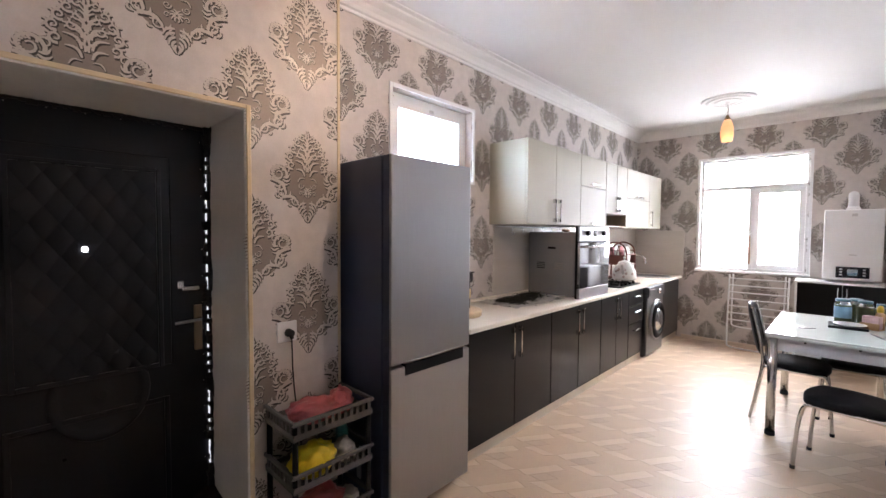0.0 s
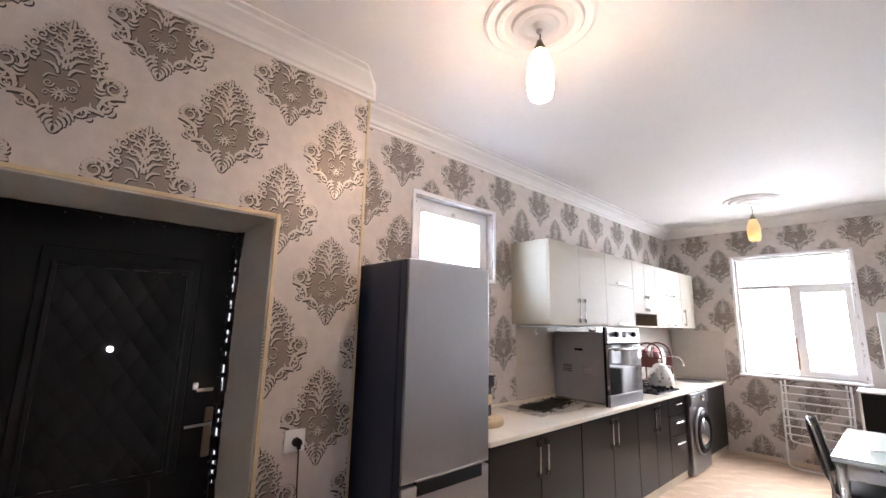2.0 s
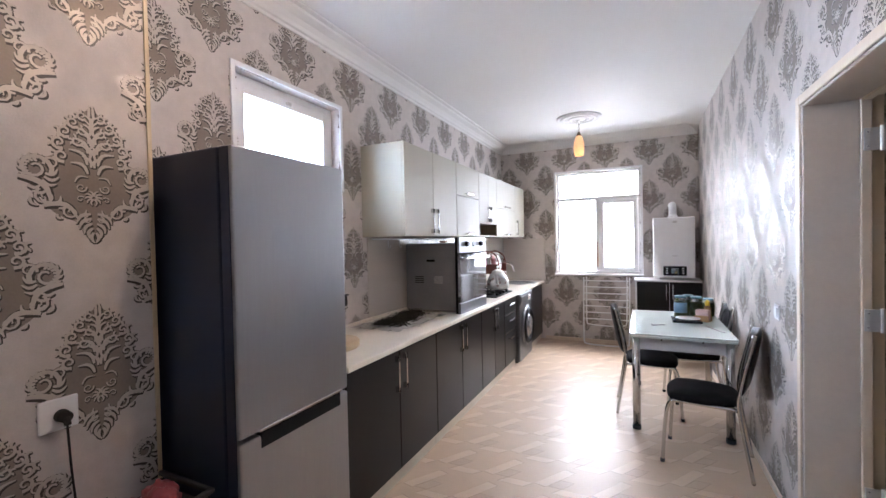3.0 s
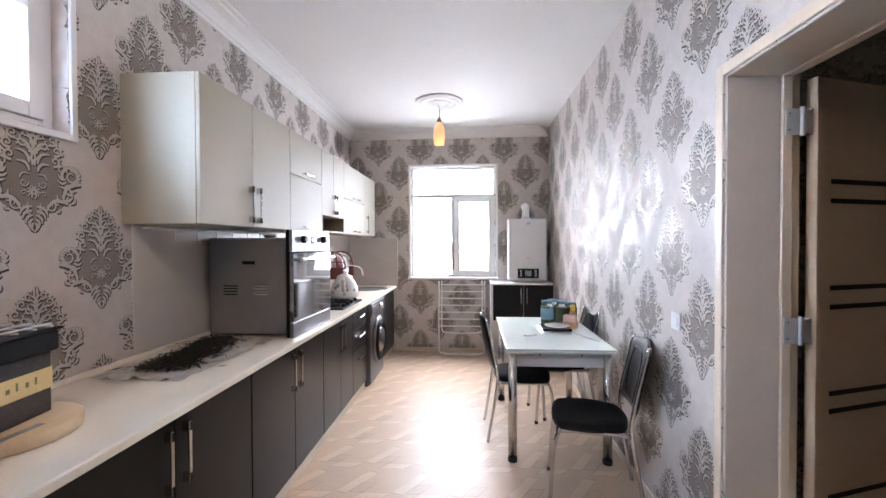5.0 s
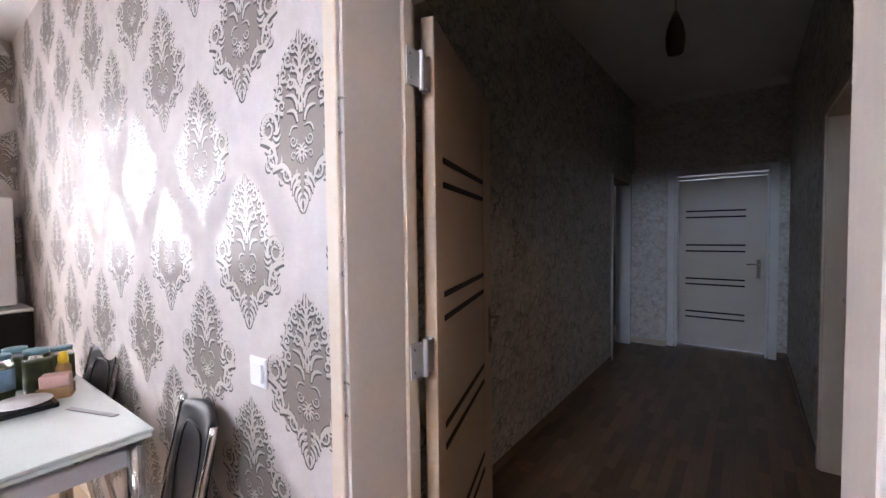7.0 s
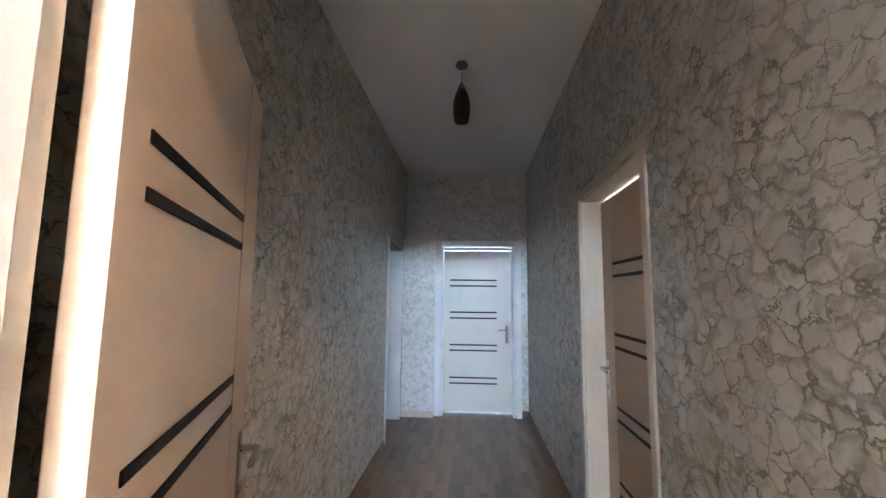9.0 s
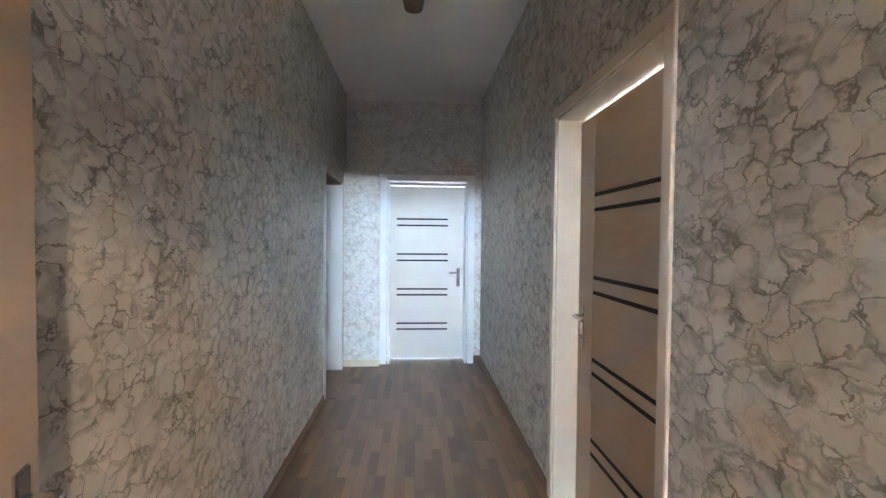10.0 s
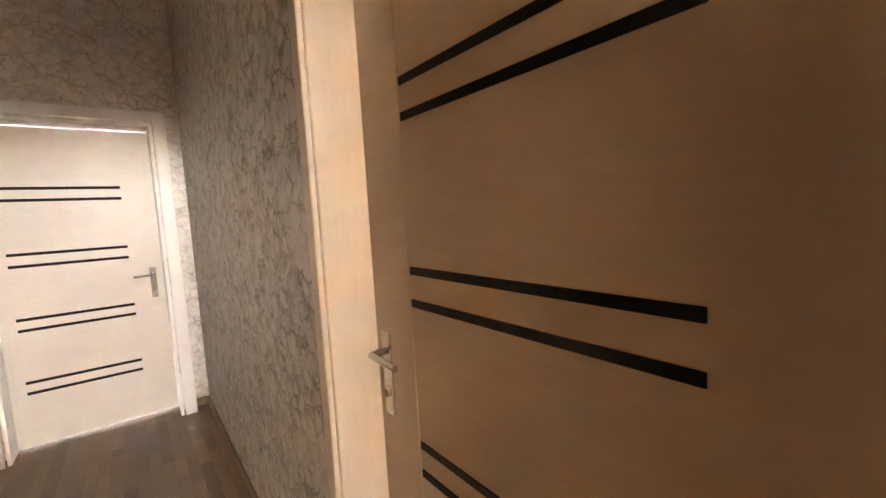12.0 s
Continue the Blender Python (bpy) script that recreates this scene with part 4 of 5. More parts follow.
FX = -1.40
for y0, y1, seam, label in ((2.45, 3.468, 2.96, "dark brown base cabinet with two doors beside the fridge"), (3.472, 4.418, 3.95, "dark brown two-door base cabinet under the oven"), (4.422, 5.138, 4.80, "dark brown two-door base cabinet under the hob")):
    c = thing("base_cabinet", -1.7, (y0 + y1) / 2, 0.0, label, "cabinet", "base cabinets")
    part("body", box(LX + 0.01, FX - 0.022, y0, y1, 0.1, 0.836), CARCASS, c)
    part("plinth", box(LX + 0.05, FX - 0.02, y0, y1, 0.0, 0.098), PLINTH, c, "pale plinth board")
    for a, b2, hy in ((y0 + 0.002, seam - 0.002, seam - 0.045), (seam + 0.002, y1 - 0.002, seam + 0.045)):
        d = part("door", box(FX - 0.02, FX, a, b2, 0.085, 0.832, 0.0025), CARCASS, c)
        bar_handle(d, FX, hy, 0.575, 0.795)
dr = thing("drawer_cabinet", -1.7, 5.37, 0.0, "dark brown drawer unit with chrome edges", "cabinet", "base cabinets")
part("body", box(LX + 0.01, FX - 0.022, 5.142, 5.60, 0.1, 0.836), CARCASS, dr)
part("plinth", box(LX + 0.05, FX - 0.02, 5.142, 5.60, 0.0, 0.098), PLINTH, dr, "pale plinth board")
for z0, z1 in ((0.085, 0.455), (0.46, 0.655), (0.66, 0.832)):
    d = part("drawer_front", box(FX - 0.02, FX, 5.144, 5.598, z0, z1 - 0.006, 0.0025), CARCASS, dr)
    pull_handle(d, FX, 5.27, 5.47, z1 - 0.075)
    part("edge_rail", box(FX - 0.018, FX + 0.003, 5.144, 5.598, z1 - 0.006, z1), CHROME, d, "thin chrome rail")
sk = thing("sink_cabinet", -1.7, 6.65, 0.0, "dark brown sink cabinet beside the washing machine", "cabinet", "base cabinets")
part("body", box(LX + 0.01, FX - 0.022, 6.25, 7.05, 0.1, 0.836), CARCASS, sk)
part("door", box(FX - 0.02, FX, 6.252, 7.048, 0.085, 0.832, 0.0025), CARCASS, sk)
part("plinth", box(LX + 0.05, FX - 0.02, 6.25, 7.05, 0.0, 0.098), PLINTH, sk)
wt = thing("worktop", -1.68, 4.7, 0.838, "long cream laminate worktop along the wall", "worktop")
part("slab", box(LX + 0.002, -1.36, 2.42, 7.05, 0.838, 0.870, 0.006, 2), WORKTOP, wt)
part("upstand", box(LX + 0.002, LX + 0.022, 2.42, 7.05, 0.8705, 0.895, 0.005), WORKTOP, wt, "narrow upstand strip")

wm = thing("washing_machine", -1.65, 5.92, 0.0, "grey front-loading washing machine with round door", "washing machine")
part("body", box(-1.93, -1.365, 5.625, 6.225, 0.015, 0.832, 0.012, 2), WMGREY, wm)
part("control_panel", box(-1.366, -1.35, 5.63, 6.22, 0.70, 0.828, 0.005), WMGREY, wm)
part("dial", cyl((-1.352, 5.98, 0.765), (-1.325, 5.98, 0.765), 0.03, 0.026, 20), CHROME, wm, smooth=True)
part("detergent_drawer", box(-1.352, -1.343, 5.65, 5.80, 0.725, 0.80, 0.004), WMGREY, wm)


def ring_x(x, y, z, profile, n=36):
    b = lathe(profile, 0, 0, 0, n)
    b.transform(Matrix.Translation((x, y, z)) @ Matrix.Rotation(radians(90), 4, "Y"))
    return b


wd = part("door", ring_x(-1.352, 5.925, 0.42, [(0.225, 0.0), (0.225, 0.02), (0.205, 0.042), (0.17, 0.045), (0.15, 0.03), (0.15, 0.012), (0.01, 0.01)]), DARKPLASTIC, wm, "dark round door", True)
part("door_rim", ring_x(-1.352, 5.925, 0.42, [(0.245, -0.002), (0.247, 0.012), (0.236, 0.026), (0.226, 0.02), (0.226, 0.0)]), KNIFE, wd, "chrome ring", True)
part("door_glass", ring_x(-1.352, 5.925, 0.42, [(0.149, 0.013), (0.14, 0.03), (0.10, 0.05), (0.02, 0.058)]), OVENGLASS, wd, smooth=True)
part("foot", box(-1.44, -1.40, 5.64, 5.68, 0.0, 0.016), RUBBER, wm)

# ---- wall cabinets ----
UX, UZ0, UZ1 = -1.61, 1.53, 2.235


def wall_cabinet(y0, y1, label, z0=UZ0):
    c = thing("wall_cabinet", -1.8, (y0 + y1) / 2, z0, label, "cabinet", "wall cabinets")
    part("body", box(LX + 0.002, UX - 0.02, y0, y1, z0, UZ1, 0.002), UPPER, c)
    return c


def upper_door(c, y0, y1, z0, z1):
    return part("door", box(UX - 0.019, UX, y0 + 0.0015, y1 - 0.0015, z0 + 0.0015, z1 - 0.0015, 0.0025), UPPER, c)


u = wall_cabinet(3.42, 4.374, "glossy cream wall cabinet with two doors")
bar_handle(upper_door(u, 3.42, 3.887, UZ0, UZ1), UX, 3.845, 1.555, 1.76)
bar_handle(upper_door(u, 3.887, 4.374, UZ0, UZ1), UX, 3.93, 1.555, 1.76)
u = wall_cabinet(4.376, 4.978, "glossy cream wall cabinet with two flap doors")
pull_handle(upper_door(u, 4.376, 4.978, UZ0, 1.925), UX, 4.58, 4.77, 1.56)
pull_handle(upper_door(u, 4.376, 4.978, 1.925, UZ1), UX, 4.58, 4.77, 1.955)
u = wall_cabinet(4.98, 5.583, "glossy cream wall cabinet above a brown niche", 1.675)
bar_handle(upper_door(u, 4.98, 5.28, 1.675, UZ1), UX, 5.245, 1.70, 1.87)
bar_handle(upper_door(u, 5.28, 5.583, 1.675, UZ1), UX, 5.315, 1.70, 1.87)
part("open_niche", join(box(LX + 0.003, LX + 0.02, 4.982, 5.58, UZ0, 1.674), box(LX + 0.02, UX, 4.982, 5.0, UZ0, 1.674), box(LX + 0.02, UX, 5.562, 5.58, UZ0, 1.674), box(LX + 0.02, UX, 5.0, 5.562, UZ0, 1.545)), NICHE, u, "brown open niche")
u = wall_cabinet(5.585, 6.384, "glossy cream wall cabinet with lift-up flaps")
pull_handle(upper_door(u, 5.585, 6.384, UZ0, 1.88), UX, 5.86, 6.1, 1.56)
pull_handle(upper_door(u, 5.585, 6.384, 1.88, UZ1), UX, 5.86, 6.1, 1.91)
u = wall_cabinet(6.386, 6.87, "narrow glossy cream wall cabinet at the corner")
bar_handle(upper_door(u, 6.386, 6.87, UZ0, UZ1), UX, 6.44, 1.555, 1.76)

sp = thing("splashback", LX + 0.01, 5.2, 0.896, "glossy beige splashback panels above the worktop", "splashback")
part("side_panel", box(LX + 0.001, LX + 0.009, 3.475, 7.045, 0.896, 1.528, 0.002), SPLASH, sp)
part("end_panel", box(LX + 0.01, -1.345, BY - 0.009, BY - 0.001, 0.8715, 1.505, 0.002), SPLASH, sp)
rail = thing("hook_rail", LX + 0.03, 4.1, 1.44, "white rail with small hooks under the wall cabinets", "rail")
part("rail", cyl((LX + 0.035, 3.5, 1.515), (LX + 0.035, 4.9, 1.515), 0.006), PVC, rail)
for k in range(7):
    part("hook", tube([(LX + 0.035, 3.72 + k * 0.18, 1.523), (LX + 0.043, 3.72 + k * 0.18, 1.50), (LX + 0.04, 3.72 + k * 0.18, 1.445), (LX + 0.06, 3.72 + k * 0.18, 1.44), (LX + 0.065, 3.72 + k * 0.18, 1.46)], 0.0035, 6, 1), PVC, rail)

# ---- oven on the worktop ----
ov = thing("oven", -1.43, 3.97, 0.871, "built-in electric oven standing loose on the worktop, grey metal sides", "oven", rz=-1.5)


def ovp(name, x0, x1, y0, y1, z0, z1, m, bev=0.002, label="", parent=None):
    return part(name, box(x0, x1, y0, y1, z0, z1, bev), m, parent or ov, label, local=True)


ovp("body", -0.53, -0.03, 0.012, 0.575, 0.012, 0.60, OVENSIDE, 0.012, "galvanised casing")
ovp("front_flange", -0.03, -0.008, 0.0, 0.595, 0.0, 0.648, DARKPLASTIC, 0.003)
ovp("control_panel", -0.008, 0.012, 0.0, 0.595, 0.515, 0.648, STEEL, 0.003, "steel control panel")
od = ovp("oven_door", -0.008, 0.018, 0.0, 0.595, 0.095, 0.505, OVENGLASS, 0.003, "dark mirror glass door")
part("door_handle", join(cyl((0.055, 0.03, 0.465), (0.055, 0.565, 0.465), 0.011), cyl((0.01, 0.06, 0.465), (0.055, 0.06, 0.465), 0.008), cyl((0.01, 0.535, 0.465), (0.055, 0.535, 0.465), 0.008)), CHROME, od, "chrome bar handle", local=True)
ovp("lower_strip", -0.008, 0.016, 0.0, 0.595, 0.0, 0.09, STEEL, 0.003, "steel lower strip")
for y in (0.14, 0.46):
    part("knob", cyl((0.012, y, 0.59), (0.04, y, 0.59), 0.024, 0.021, 20), DARKPLASTIC, ov, "black knob", local=True)
ovp("clock_display", 0.012, 0.014, 0.265, 0.335, 0.562, 0.615, DISPLAY, 0.0)
ovp("side_grip", -0.31, -0.23, 0.008, 0.0125, 0.44, 0.46, DARKPLASTIC, 0.003)
for k in range(4):
    for x in (-0.43, -0.24):
        ovp("vent_slot", x, x + 0.09, 0.0085, 0.0125, 0.255 + k * 0.017, 0.262 + k * 0.017, CHROME if x > -0.3 else DARKPLASTIC, 0.001)

# ---- hob, kettle, rack, sink ----
hob = thing("gas_hob", -1.68, 5.3, 0.871, "black gas hob set into the worktop", "hob")
part("plate", box(-1.93, -1.44, 5.0, 5.6, 0.8705, 0.884, 0.004), DARKPLASTIC, hob)
for x in (-1.8, -1.56):
    for y in (5.15, 5.45):
        part("burner", lathe([(0.045, 0.0), (0.045, 0.012), (0.03, 0.018), (0.005, 0.019)], x, y, 0.884, 16), RUBBER, hob)
        g = cyl((x - 0.1, y, 0.915), (x + 0.1, y, 0.915), 0.006, n=8)
        join(g, cyl((x, y - 0.1, 0.915), (x, y + 0.1, 0.915), 0.006, n=8))
        for a, b2 in ((-0.1, 0), (0.1, 0), (0, -0.1), (0, 0.1)):
            join(g, cyl((x + a, y + b2, 0.884), (x + a, y + b2, 0.918), 0.006, n=8))
        part("pan_support", g, RUBBER, hob)
for k in range(4):
    part("knob", cyl((-1.475, 5.12 + 0.12 * k, 0.884), (-1.475, 5.12 + 0.12 * k, 0.908), 0.016, 0.014), DARKPLASTIC, hob)
kt = thing("kettle", -1.57, 5.45, 0.921, "white enamel kettle with faded flower print on the hob", "kettle")
part("body", lathe([(0.095, 0.0), (0.11, 0.012), (0.112, 0.05), (0.10, 0.10), (0.075, 0.145), (0.06, 0.16), (0.062, 0.168), (0.05, 0.18), (0.02, 0.192), (0.012, 0.195)], -1.57, 5.45, 0.921), ENAMEL, kt, smooth=True)
part("lid_knob", lathe([(0.006, 0.0), (0.008, 0.012), (0.015, 0.022), (0.012, 0.034), (0.003, 0.038)], -1.57, 5.45, 1.114), ENAMEL, kt, smooth=True)
part("spout", tube([(-1.57, 5.54, 0.985), (-1.57, 5.61, 1.02), (-1.57, 5.635, 1.075), (-1.57, 5.66, 1.085)], 0.016), ENAMEL, kt, smooth=True)
part("handle", tube([(-1.57, 5.36, 1.06), (-1.57, 5.29, 1.07), (-1.57, 5.28, 0.99), (-1.57, 5.35, 0.96)], 0.011), ENAMEL, kt, smooth=True)
rng = random.Random(8)
for k in range(11):
    a, h = rng.uniform(0.5, 3.4), rng.uniform(0.03, 0.11)
    r = 0.1145 - max(0, h - 0.05) * 0.2
    fl = bmesh.new()
    bmesh.ops.create_icosphere(fl, subdivisions=1, radius=0.014)
    fl.transform(Matrix.Translation((-1.57 + r * math.cos(a), 5.45 + r * math.sin(a), 0.921 + h)) @ Matrix.Rotation(a, 4, "Z") @ Matrix.Diagonal((0.16, 1, 1, 1)))
    part("flower_print", fl, FLORAL, kt, "faded brown flower")
kt.matrix_basis = kt.matrix_basis @ Matrix.Rotation(radians(195), 4, "Z") @ Matrix.Scale(1.17, 4)
dk = thing("dish_rack", -1.78, 5.83, 0.871, "red-brown arched dish rack beside the sink", "dish rack")
for y in (5.69, 5.97):
    ar2 = part("arch", tube([(-1.93, y, 0.872), (-1.93, y, 1.2), (-1.90, y, 1.31), (-1.78, y, 1.36), (-1.66, y, 1.31), (-1.63, y, 1.2), (-1.63, y, 0.872)], 0.009, 8), REDBROWN, dk)
    part("end_board", box(-1.922, -1.638, y - 0.006, y + 0.006, 1.07, 1.19, 0.003), REDBROWN, ar2)
    for k in range(6):
        x = -1.89 + 0.044 * k
        part("spindle", cyl((x, y, 1.19), (x + 0.022 * (1 if k % 2 else -1), y, 1.31 if 0 < k < 5 else 1.26), 0.004, n=6), REDBROWN, ar2)
    part("cross_rail", cyl((-1.925, y, 1.245), (-1.635, y, 1.245), 0.004, n=6), REDBROWN, ar2)
for z in (0.90, 1.08, 1.2):
    for x in (-1.93, -1.63):
        part("side_bar", cyl((x, 5.69, z), (x, 5.97, z), 0.006, n=8), REDBROWN, dk)
part("drip_tray", box(-1.925, -1.635, 5.70, 5.96, 1.075, 1.09, 0.004), REDBROWN, dk)
part("lower_tray", box(-1.925, -1.635, 5.70, 5.96, 0.90, 0.915, 0.004), REDBROWN, dk)
for k in range(4):
    pl = lathe([(0.02, 0.0), (0.09, 0.006), (0.1, 0.014), (0.096, 0.016)], 0, 0, 0, 24)
    pl.transform(Matrix.Translation((-1.87 + k * 0.06, 5.83, 1.20)) @ Matrix.Rotation(radians(82), 4, "Y"))
    solid("plate", pl, ENAMEL if k % 2 else PINKBAG, "dinner plate standing in the dish rack", "plate", True)
snk = thing("sink", -1.66, 6.62, 0.871, "inset steel sink with a curved tap", "sink")
bowl = lathe([(0.225, 0.002), (0.225, 0.006), (0.2, 0.006), (0.19, -0.004), (0.02, -0.006)], -1.62, 6.62, 0.871, 32)
part("bowl", bowl, STEEL, snk, smooth=True)
tp = part("tap", tube([(-1.86, 6.5, 0.872), (-1.86, 6.5, 1.06), (-1.84, 6.5, 1.16), (-1.74, 6.5, 1.17), (-1.68, 6.5, 1.12), (-1.675, 6.5, 1.05)], 0.012), CHROME, snk, "chrome swan-neck tap", True)
part("tap_lever", tube([(-1.86, 6.5, 0.95), (-1.86, 6.44, 0.97), (-1.86, 6.41, 0.99)], 0.007), CHROME, tp)
cup = thing("cutlery_pot", -1.78, 6.2, 0.871, "dark wire pot beside the sink", "pot")
part("pot", lathe([(0.045, 0.0), (0.05, 0.005), (0.055, 0.10), (0.05, 0.10), (0.045, 0.01)], -1.78, 6.2, 0.871), RUBBER, cup, smooth=True)
part("pot_handle", tube([(-1.78, 6.25, 0.95), (-1.78, 6.30, 1.0), (-1.78, 6.26, 1.06), (-1.78, 6.2, 1.07), (-1.78, 6.15, 0.96)], 0.006), RUBBER, cup)

lad = thing("wooden_spoon", -1.70, 4.25, 1.472, "brown wooden spoon lying on top of the oven", "spoon", rz=25)
part("spoon_bowl", lathe([(0.012, 0.0), (0.035, 0.006), (0.042, 0.02), (0.036, 0.022), (0.01, 0.01)], 0, 0.1, 0.0, 16), TAN, lad, smooth=True, local=True)
part("spoon_handle", tube([(0, 0.07, 0.015), (0, -0.05, 0.02), (0, -0.16, 0.012)], 0.007), TAN, lad, smooth=True, local=True)

# ---- herbs, board and box on the worktop ----
sheet = bmesh.new()
bmesh.ops.create_grid(sheet, x_segments=14, y_segments=24, size=0.5)
for v in sheet.verts:
    v.co = Vector((-1.735 + v.co.x * 0.40 + 0.03 * v.co.y, 3.56 + v.co.y * 0.74, 0.8725 + 0.007 * noise.noise(Vector((v.co.x * 9, v.co.y * 9, 1.3))) ** 2 * 8))
solid("paper_sheet", sheet, PAPERSHEET, "crumpled printed paper sheet spread on the worktop", "paper")
hb = bmesh.new()
rng = random.Random(21)
for k in range(2600):
    f = rng.random()
    y = 3.30 + 0.58 * f + rng.gauss(0, 0.02)
    x = -1.76 + 0.10 * math.sin(f * 5) * 0.4 + rng.gauss(0, 0.055)
    z = 0.878 + abs(rng.gauss(0, 0.012)) + 0.012 * max(0, 1 - abs(x + 1.76) / 0.1)
    a, l, w = rng.uniform(0, 6.28), rng.uniform(0.012, 0.04), rng.uniform(0.002, 0.006)
    d, n = Vector((math.cos(a) * l, math.sin(a) * l, rng.uniform(-0.006, 0.008))), Vector((-math.sin(a) * w, math.cos(a) * w, rng.uniform(-0.002, 0.002)))
    c = Vector((x, y, z))
    hb.faces.new([hb.verts.new(p) for p in (c - d, c + n, c + d, c - n)])
solid("herb_pile", hb, HERB, "dark pile of drying herbs on paper", "herbs", kind="stuff")
bd = solid("cutting_board", lathe([(0.166, 0.0), (0.17, 0.004), (0.17, 0.036), (0.166, 0.04), (0.01, 0.04)], -1.715, 2.70, 0.8715, 48), BEECH, "round beech cutting board on the worktop", "cutting board", True)
bx = thing("carton", -1.76, 2.635, 0.912, "dark patterned carton with a yellow band under a dark tray", "box", rz=8)
part("carton_body", box(-0.1, 0.1, -0.15, 0.15, 0.0, 0.19, 0.004), CARTON, bx, local=True)
part("label_band", box(-0.1015, 0.1015, -0.1515, 0.1515, 0.075, 0.14), YELLOWBAND, bx, "yellow paper band", local=True)
for k, (w, h) in enumerate(((0.02, 0.018), (0.012, 0.026), (0.022, 0.014), (0.012, 0.024), (0.018, 0.016), (0.012, 0.022))):
    part("print_bar", box(0.1017, 0.1023, -0.06 + k * 0.03, -0.06 + k * 0.03 + w * 0.55, 0.1, 0.1 + h), GREENPRINT, bx, local=True)
tray = part("tray", join(box(-0.115, 0.115, -0.165, 0.165, 0.191, 0.255, 0.006), box(-0.122, 0.122, -0.172, 0.172, 0.255, 0.264, 0.003)), DARKPLASTIC, bx, "dark plastic tray", local=True)
for k in range(6):
    part("lattice_bar", box(-0.11, 0.11, -0.152 + k * 0.058, -0.140 + k * 0.058, 0.2645, 0.270, 0.001), MARK, tray, "pale lattice", local=True)
for k in range(4):
    part("lattice_bar", box(-0.096 + k * 0.06, -0.084 + k * 0.06, -0.16, 0.16, 0.2705, 0.275, 0.001), MARK, tray, "pale lattice", local=True)
kn = solid("knife", box(-1.62, -1.6, 2.54, 2.70, 0.912, 0.914), KNIFE, "steel knife lying on the board", "knife")

# ---- socket, cable, shelf rack by the entrance ----
so = thing("wall_socket", EX, 1.43, 0.97, "white wall socket with a black plug", "socket")
part("plate", box(EX + 0.001, EX + 0.011, 1.375, 1.475, 0.92, 1.02, 0.004, 2), PVC, so)
part("plug", join(cyl((EX + 0.01, 1.43, 0.965), (EX + 0.045, 1.43, 0.965), 0.02, 0.017), cyl((EX + 0.04, 1.43, 0.965), (EX + 0.05, 1.43, 0.94), 0.009)), RUBBER, so, "black plug", True)
part("cable", tube([(EX + 0.045, 1.43, 0.945), (EX + 0.04, 1.435, 0.88), (EX + 0.012, 1.45, 0.78), (EX + 0.01, 1.46, 0.66), (EX + 0.01, 1.5, 0.3), (EX + 0.01, 1.6, 0.05)], 0.0035, 8), RUBBER, so, "black cable")
sr = thing("storage_rack", -1.55, 1.52, 0.0, "three-tier grey-brown plastic storage rack by the fridge", "storage rack")
SX0, SX1, SY0, SY1 = -1.685, -1.40, 1.31, 1.72
for x in (SX0 + 0.015, SX1 - 0.015):
    for y in (SY0 + 0.015, SY1 - 0.015):
        part("post", cyl((x, y, 0.0), (x, y, 0.62), 0.013, n=12), DARKPLASTIC, sr)
for z in (0.09, 0.33, 0.56):
    tr = part("tray", join(box(SX0, SX1, SY0, SY1, z, z + 0.008, 0.002), box(SX0, SX0 + 0.008, SY0, SY1, z + 0.008, z + 0.03), box(SX1 - 0.008, SX1, SY0, SY1, z + 0.008, z + 0.03), box(SX0, SX1, SY0, SY0 + 0.008, z + 0.008, z + 0.03), box(SX0, SX1, SY1 - 0.008, SY1, z + 0.008, z + 0.03)), GREYPLASTIC, sr)
    part("tray_rim", join(box(SX1 - 0.012, SX1 + 0.006, SY0 - 0.006, SY1 + 0.006, z + 0.068, z + 0.085, 0.003), box(SX0 - 0.006, SX1 - 0.012, SY0 - 0.006, SY0 + 0.012, z + 0.068, z + 0.085, 0.003), box(SX0 - 0.006, SX1 - 0.012, SY1 - 0.012, SY1 + 0.006, z + 0.068, z + 0.085, 0.003)), GREYPLASTIC, tr)
    sl = bmesh.new()
    for k in range(12):
        y = SY0 + 0.02 + k * 0.033
        box(SX1 - 0.006, SX1, y, y + 0.012, z + 0.03, z + 0.068, bm=sl)
    for k in range(8):
        x = SX0 + 0.02 + k * 0.033
        box(x, x + 0.012, SY0, SY0 + 0.006, z + 0.03, z + 0.068, bm=sl)
    tagged(part("tray_lattice", sl, GREYPLASTIC, tr), kind="stuff")


def bag(name, x, y, z, sx, sy, sz, material, label, seed):
    b = bmesh.new()
    bmesh.ops.create_icosphere(b, subdivisions=4, radius=1)
    for v in b.verts:
        d = v.co.normalized()
        k = 1 + 0.22 * noise.noise(d * 2.2 + Vector((seed, 0, 0))) + 0.10 * noise.noise(d * 6 + Vector((0, seed, 0))) + 0.20 * abs(noise.noise(d * 4.3 + Vector((seed, seed, 0)))) - 0.14 * abs(noise.noise(d * 9 + Vector((0, 0, seed)))) - 0.06
        zz = max(d.z, -0.75)
        v.co = Vector((x + d.x * sx * k, y + d.y * sy * k, z + sz * 0.72 + zz * sz * (k if d.z > 0 else 1) * 0.96))
    return solid(name, b, material, label, "bag", True)


